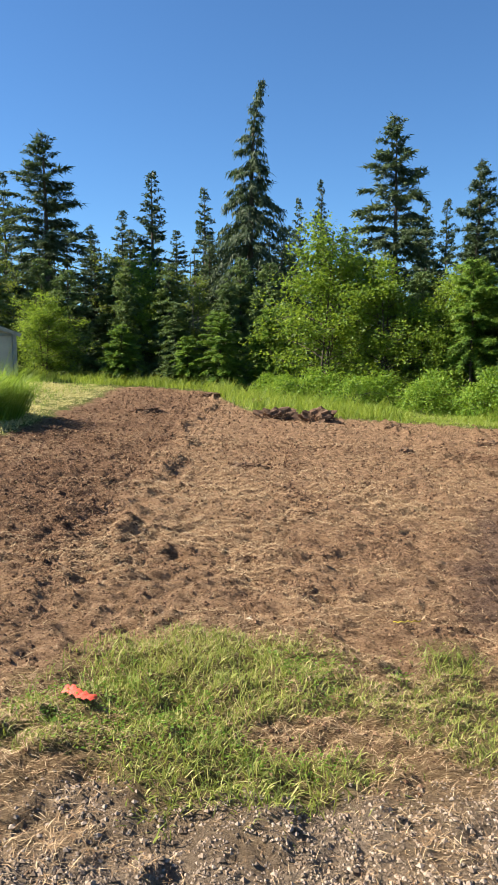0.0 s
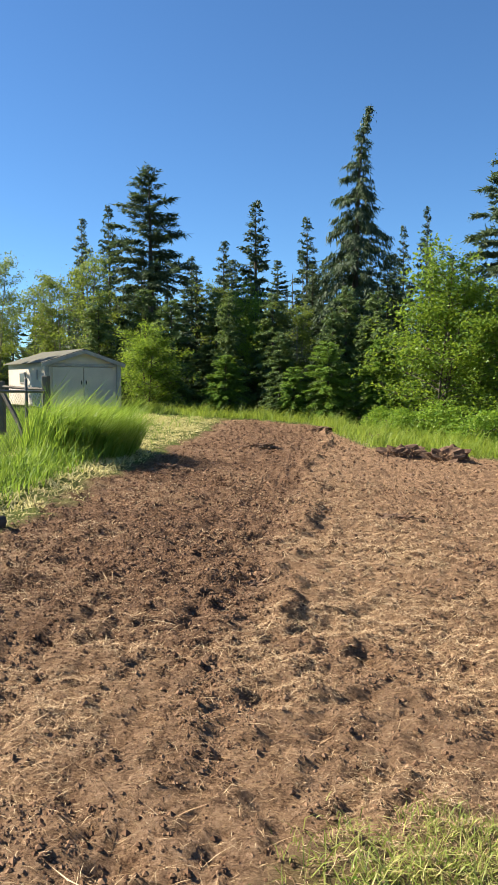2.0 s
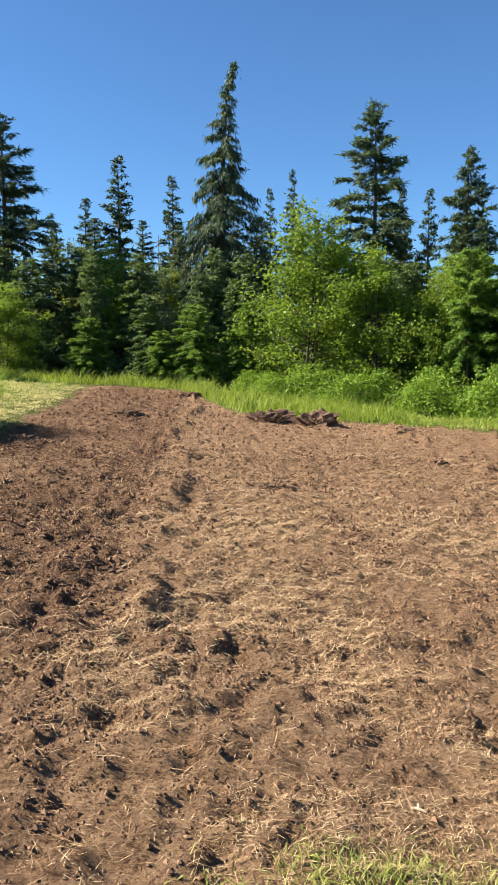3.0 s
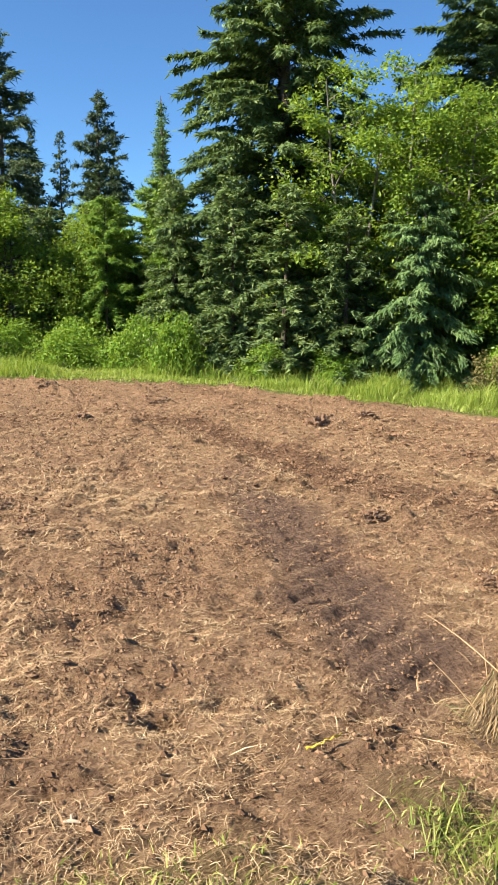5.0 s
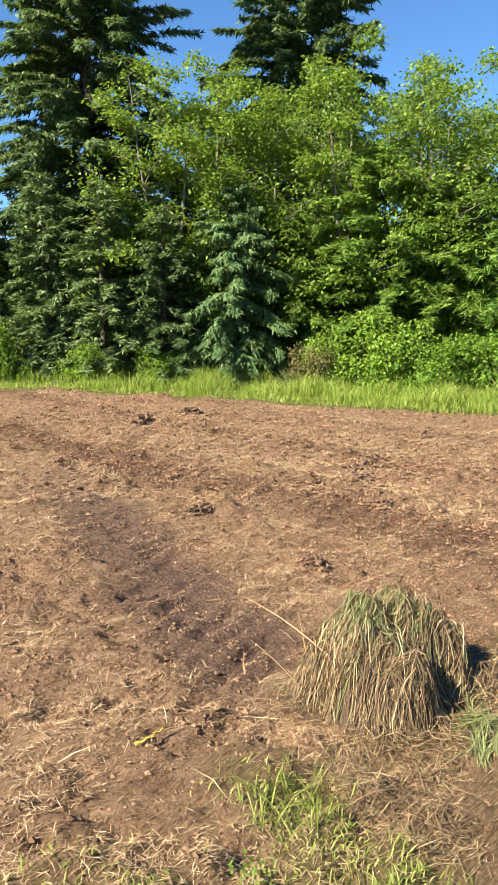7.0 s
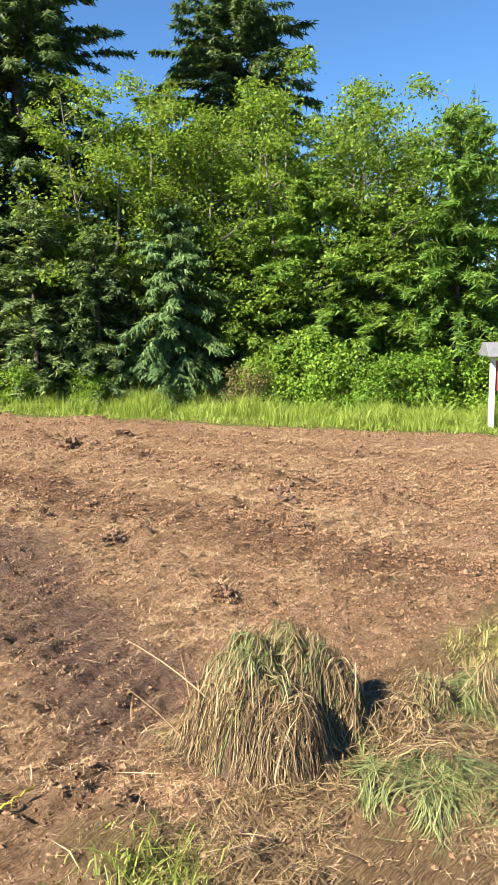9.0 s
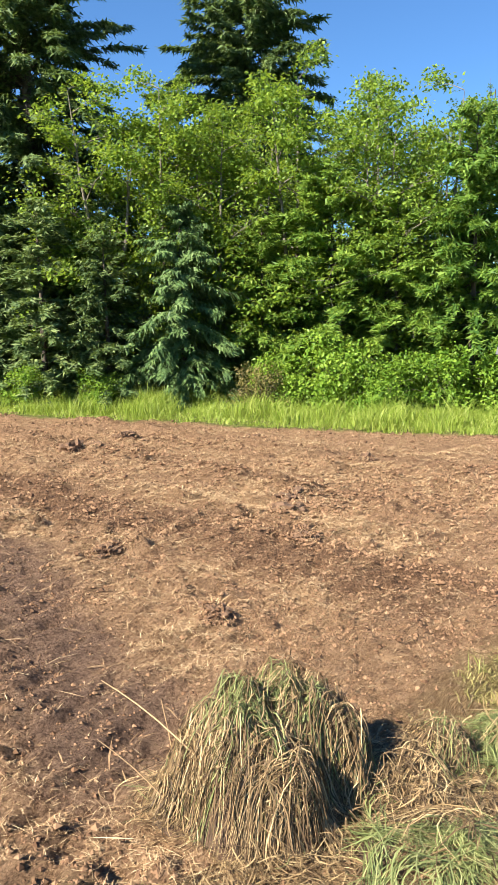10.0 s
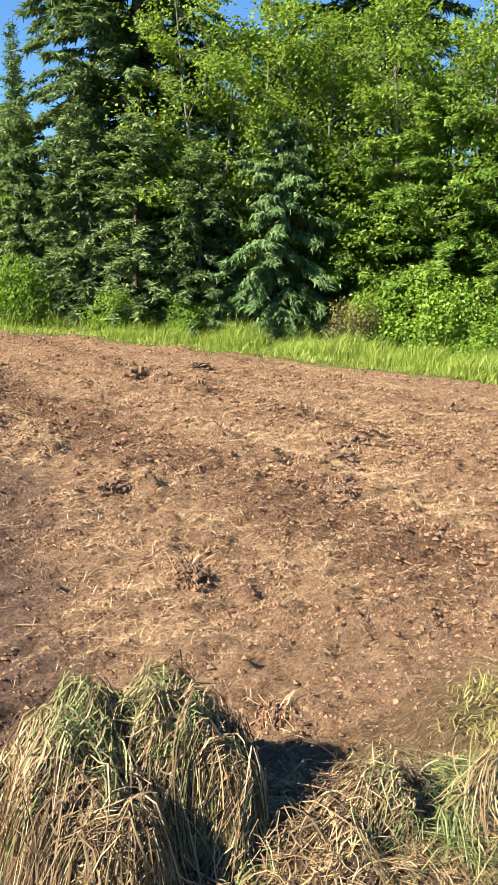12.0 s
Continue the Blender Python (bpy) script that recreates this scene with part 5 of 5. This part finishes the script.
        door = part("door", box((w * 0.40, 0.04, eave - 0.16), (sgn * w * 0.205, -0.03, (eave - 0.16) / 2 + 0.02), 0.008), wall, s)
        part("door_handle", box((0.03, 0.05, 0.14), (sgn * 0.09, -0.07, 0.95), 0.008), dark, door)
    part("lintel", box((w - 0.26, 0.06, 0.10), (0, -0.035, eave - 0.07), 0.008), trim, s)
    win = part("window", box((0.05, 0.62, 0.42), (-w / 2 - 0.012, 2.35, 1.12), 0.008), trim, s)
    part("pane", box((0.02, 0.52, 0.32), (-w / 2 - 0.035, 2.35, 1.12), 0.002), dark, win)
    part("vent", box((0.04, 0.10, 0.34), (-w / 2 - 0.02, 0.75, 1.22), 0.006), trim, s)
    s.matrix_basis = pose(-9.62, 26.95, level(-9.62, 26.95), 0, 0, 41)
    return tagged(s, "small beige metal garden shed with a mossy gable roof", "shed")


shed()


# ---------------------------------------------------------------- the fence
def fence():
    steel = plain_material("dull_galvanised_steel", [(0.3, (0.05, 0.052, 0.05)), (0.7, (0.12, 0.12, 0.115))], 0.55, 12, 0.2, 0.3)
    # Timber colour is darkened to carry the shade on the posts' near side.
    wood = plain_material("shade_darkened_weathered_timber", [(0.3, (0.06, 0.05, 0.04)), (0.7, (0.16, 0.135, 0.11))], 0.85, 5, 0.6, stretch=(1, 1, 0.15))
    fx = -5.9
    f = new("chain_link_fence")
    f.matrix_basis = pose(0, 0, 0)
    top = 1.12
    ys = (6.2, 8.0, 9.9, 11.9, 13.4)
    for y in ys:
        g = level(fx, y)
        part("post", mesh_of("post", *tube(np.array([[fx, y, g - 0.2], [fx, y, g + 0.6], [fx, y, g + top + 0.08], [fx, y, g + top + 0.10]]), (0.026, 0.026, 0.026, 0.012), 10), steel, True), None, f)
    a, b = np.array([fx, 6.2, level(fx, 6.2) + top]), np.array([fx, 14.3, level(fx, 14.3) + top - 0.06])
    t = np.linspace(0, 1, 9)[:, None]
    part("top_rail", mesh_of("top_rail", *tube(a + (b - a) * t, np.full(9, 0.022), 8), steel, True), None, f)
    wires = []
    y = 6.2 - top
    while y < 14.2:
        for sgn in (1, -1):
            y0, y1 = (y, y + top) if sgn > 0 else (y + top, y)
            p = np.array([[fx + 0.03 * sgn * 0.1, y0, 0.03], [fx, y1, top]])
            lo, hi = 6.2, 14.2
            if min(y0, y1) > lo and max(y0, y1) < hi:
                p[0, 2] += level(fx, y0)
                p[1, 2] += level(fx, y1)
                wires.append(tube(p, (0.0022, 0.0022), 3))
        y += 0.075
    tagged(part("mesh_wire", mesh_of("mesh_wire", *join(wires), steel), None, f), kind="stuff")
    for x, y, h in ((-5.92, 14.32, 1.33), (-7.15, 15.15, 1.16)):
        g = level(x, y)
        bm = box((0.12, 0.12, h + 0.2), (x, y, g + (h - 0.2) / 2), 0.012)
        part("wooden_post", bm, wood, f, "weathered timber post, coloured dark as on its shade side")
    g = level(-7, 15)
    p = np.array([[-7.12, 15.12, g + 0.95], [-6.75, 14.9, g + 0.45], [-6.55, 14.75, g + 0.1]])
    part("brace", mesh_of("brace", *tube(p, (0.045, 0.045, 0.045), 6), wood), None, f)
    p = np.array([[-7.15, 15.15, g + 1.05], [-6.5, 14.7, g + 1.02], [-5.92, 14.32, g + 1.0]])
    part("cross_rail", mesh_of("cross_rail", *tube(p, (0.03, 0.03, 0.03), 6), wood), None, f)
    return tagged(f, "low chain-link fence with steel posts in rank grass", "fence")


fence()


# ---------------------------------------------------------------- the roofed board by the verge
def roofed_board():
    white = plain_material("white_painted_timber", [(0.3, (0.60, 0.58, 0.54)), (0.7, (0.80, 0.79, 0.76))], 0.6, 6, 0.25, stretch=(1, 1, 0.2))
    grey = plain_material("grey_felt_roof", [(0.3, (0.10, 0.105, 0.12)), (0.7, (0.20, 0.205, 0.225))], 0.8, 10, 0.3)
    red = plain_material("dull_red_board", [(0.3, (0.22, 0.05, 0.04)), (0.7, (0.34, 0.09, 0.075))], 0.65, 6, 0.2)
    b = new("roofed_board")
    for sgn in (-1, 1):
        part("post", box((0.10, 0.10, 1.65), (sgn * 0.52, 0, 0.725), 0.008), white, b)
    part("board", box((0.92, 0.04, 0.62), (0, 0.01, 1.10), 0.006), red, b)
    bm = bmesh.new()
    prof = [(-0.34, 1.50), (0.34, 1.50), (0.30, 1.56), (0.12, 1.78), (-0.12, 1.78), (-0.30, 1.56)]
    ends = [[bm.verts.new((x, y, z)) for y, z in prof] for x in (-0.72, 0.72)]
    bm.faces.new(ends[0])
    bm.faces.new(ends[1][::-1])
    for i in range(6):
        bm.faces.new((ends[0][i], ends[1][i], ends[1][(i + 1) % 6], ends[0][(i + 1) % 6]))
    bmesh.ops.recalc_face_normals(bm, faces=bm.faces[:])
    bmesh.ops.bevel(bm, geom=bm.edges[:], offset=0.012, segments=1, affect="EDGES")
    part("roof", bm, grey, b)
    b.matrix_basis = pose(14.75, 8.60, level(14.75, 8.60), 0, 0, -46)
    return tagged(b, "small red board between white posts under a grey roof", "notice board")


roofed_board()
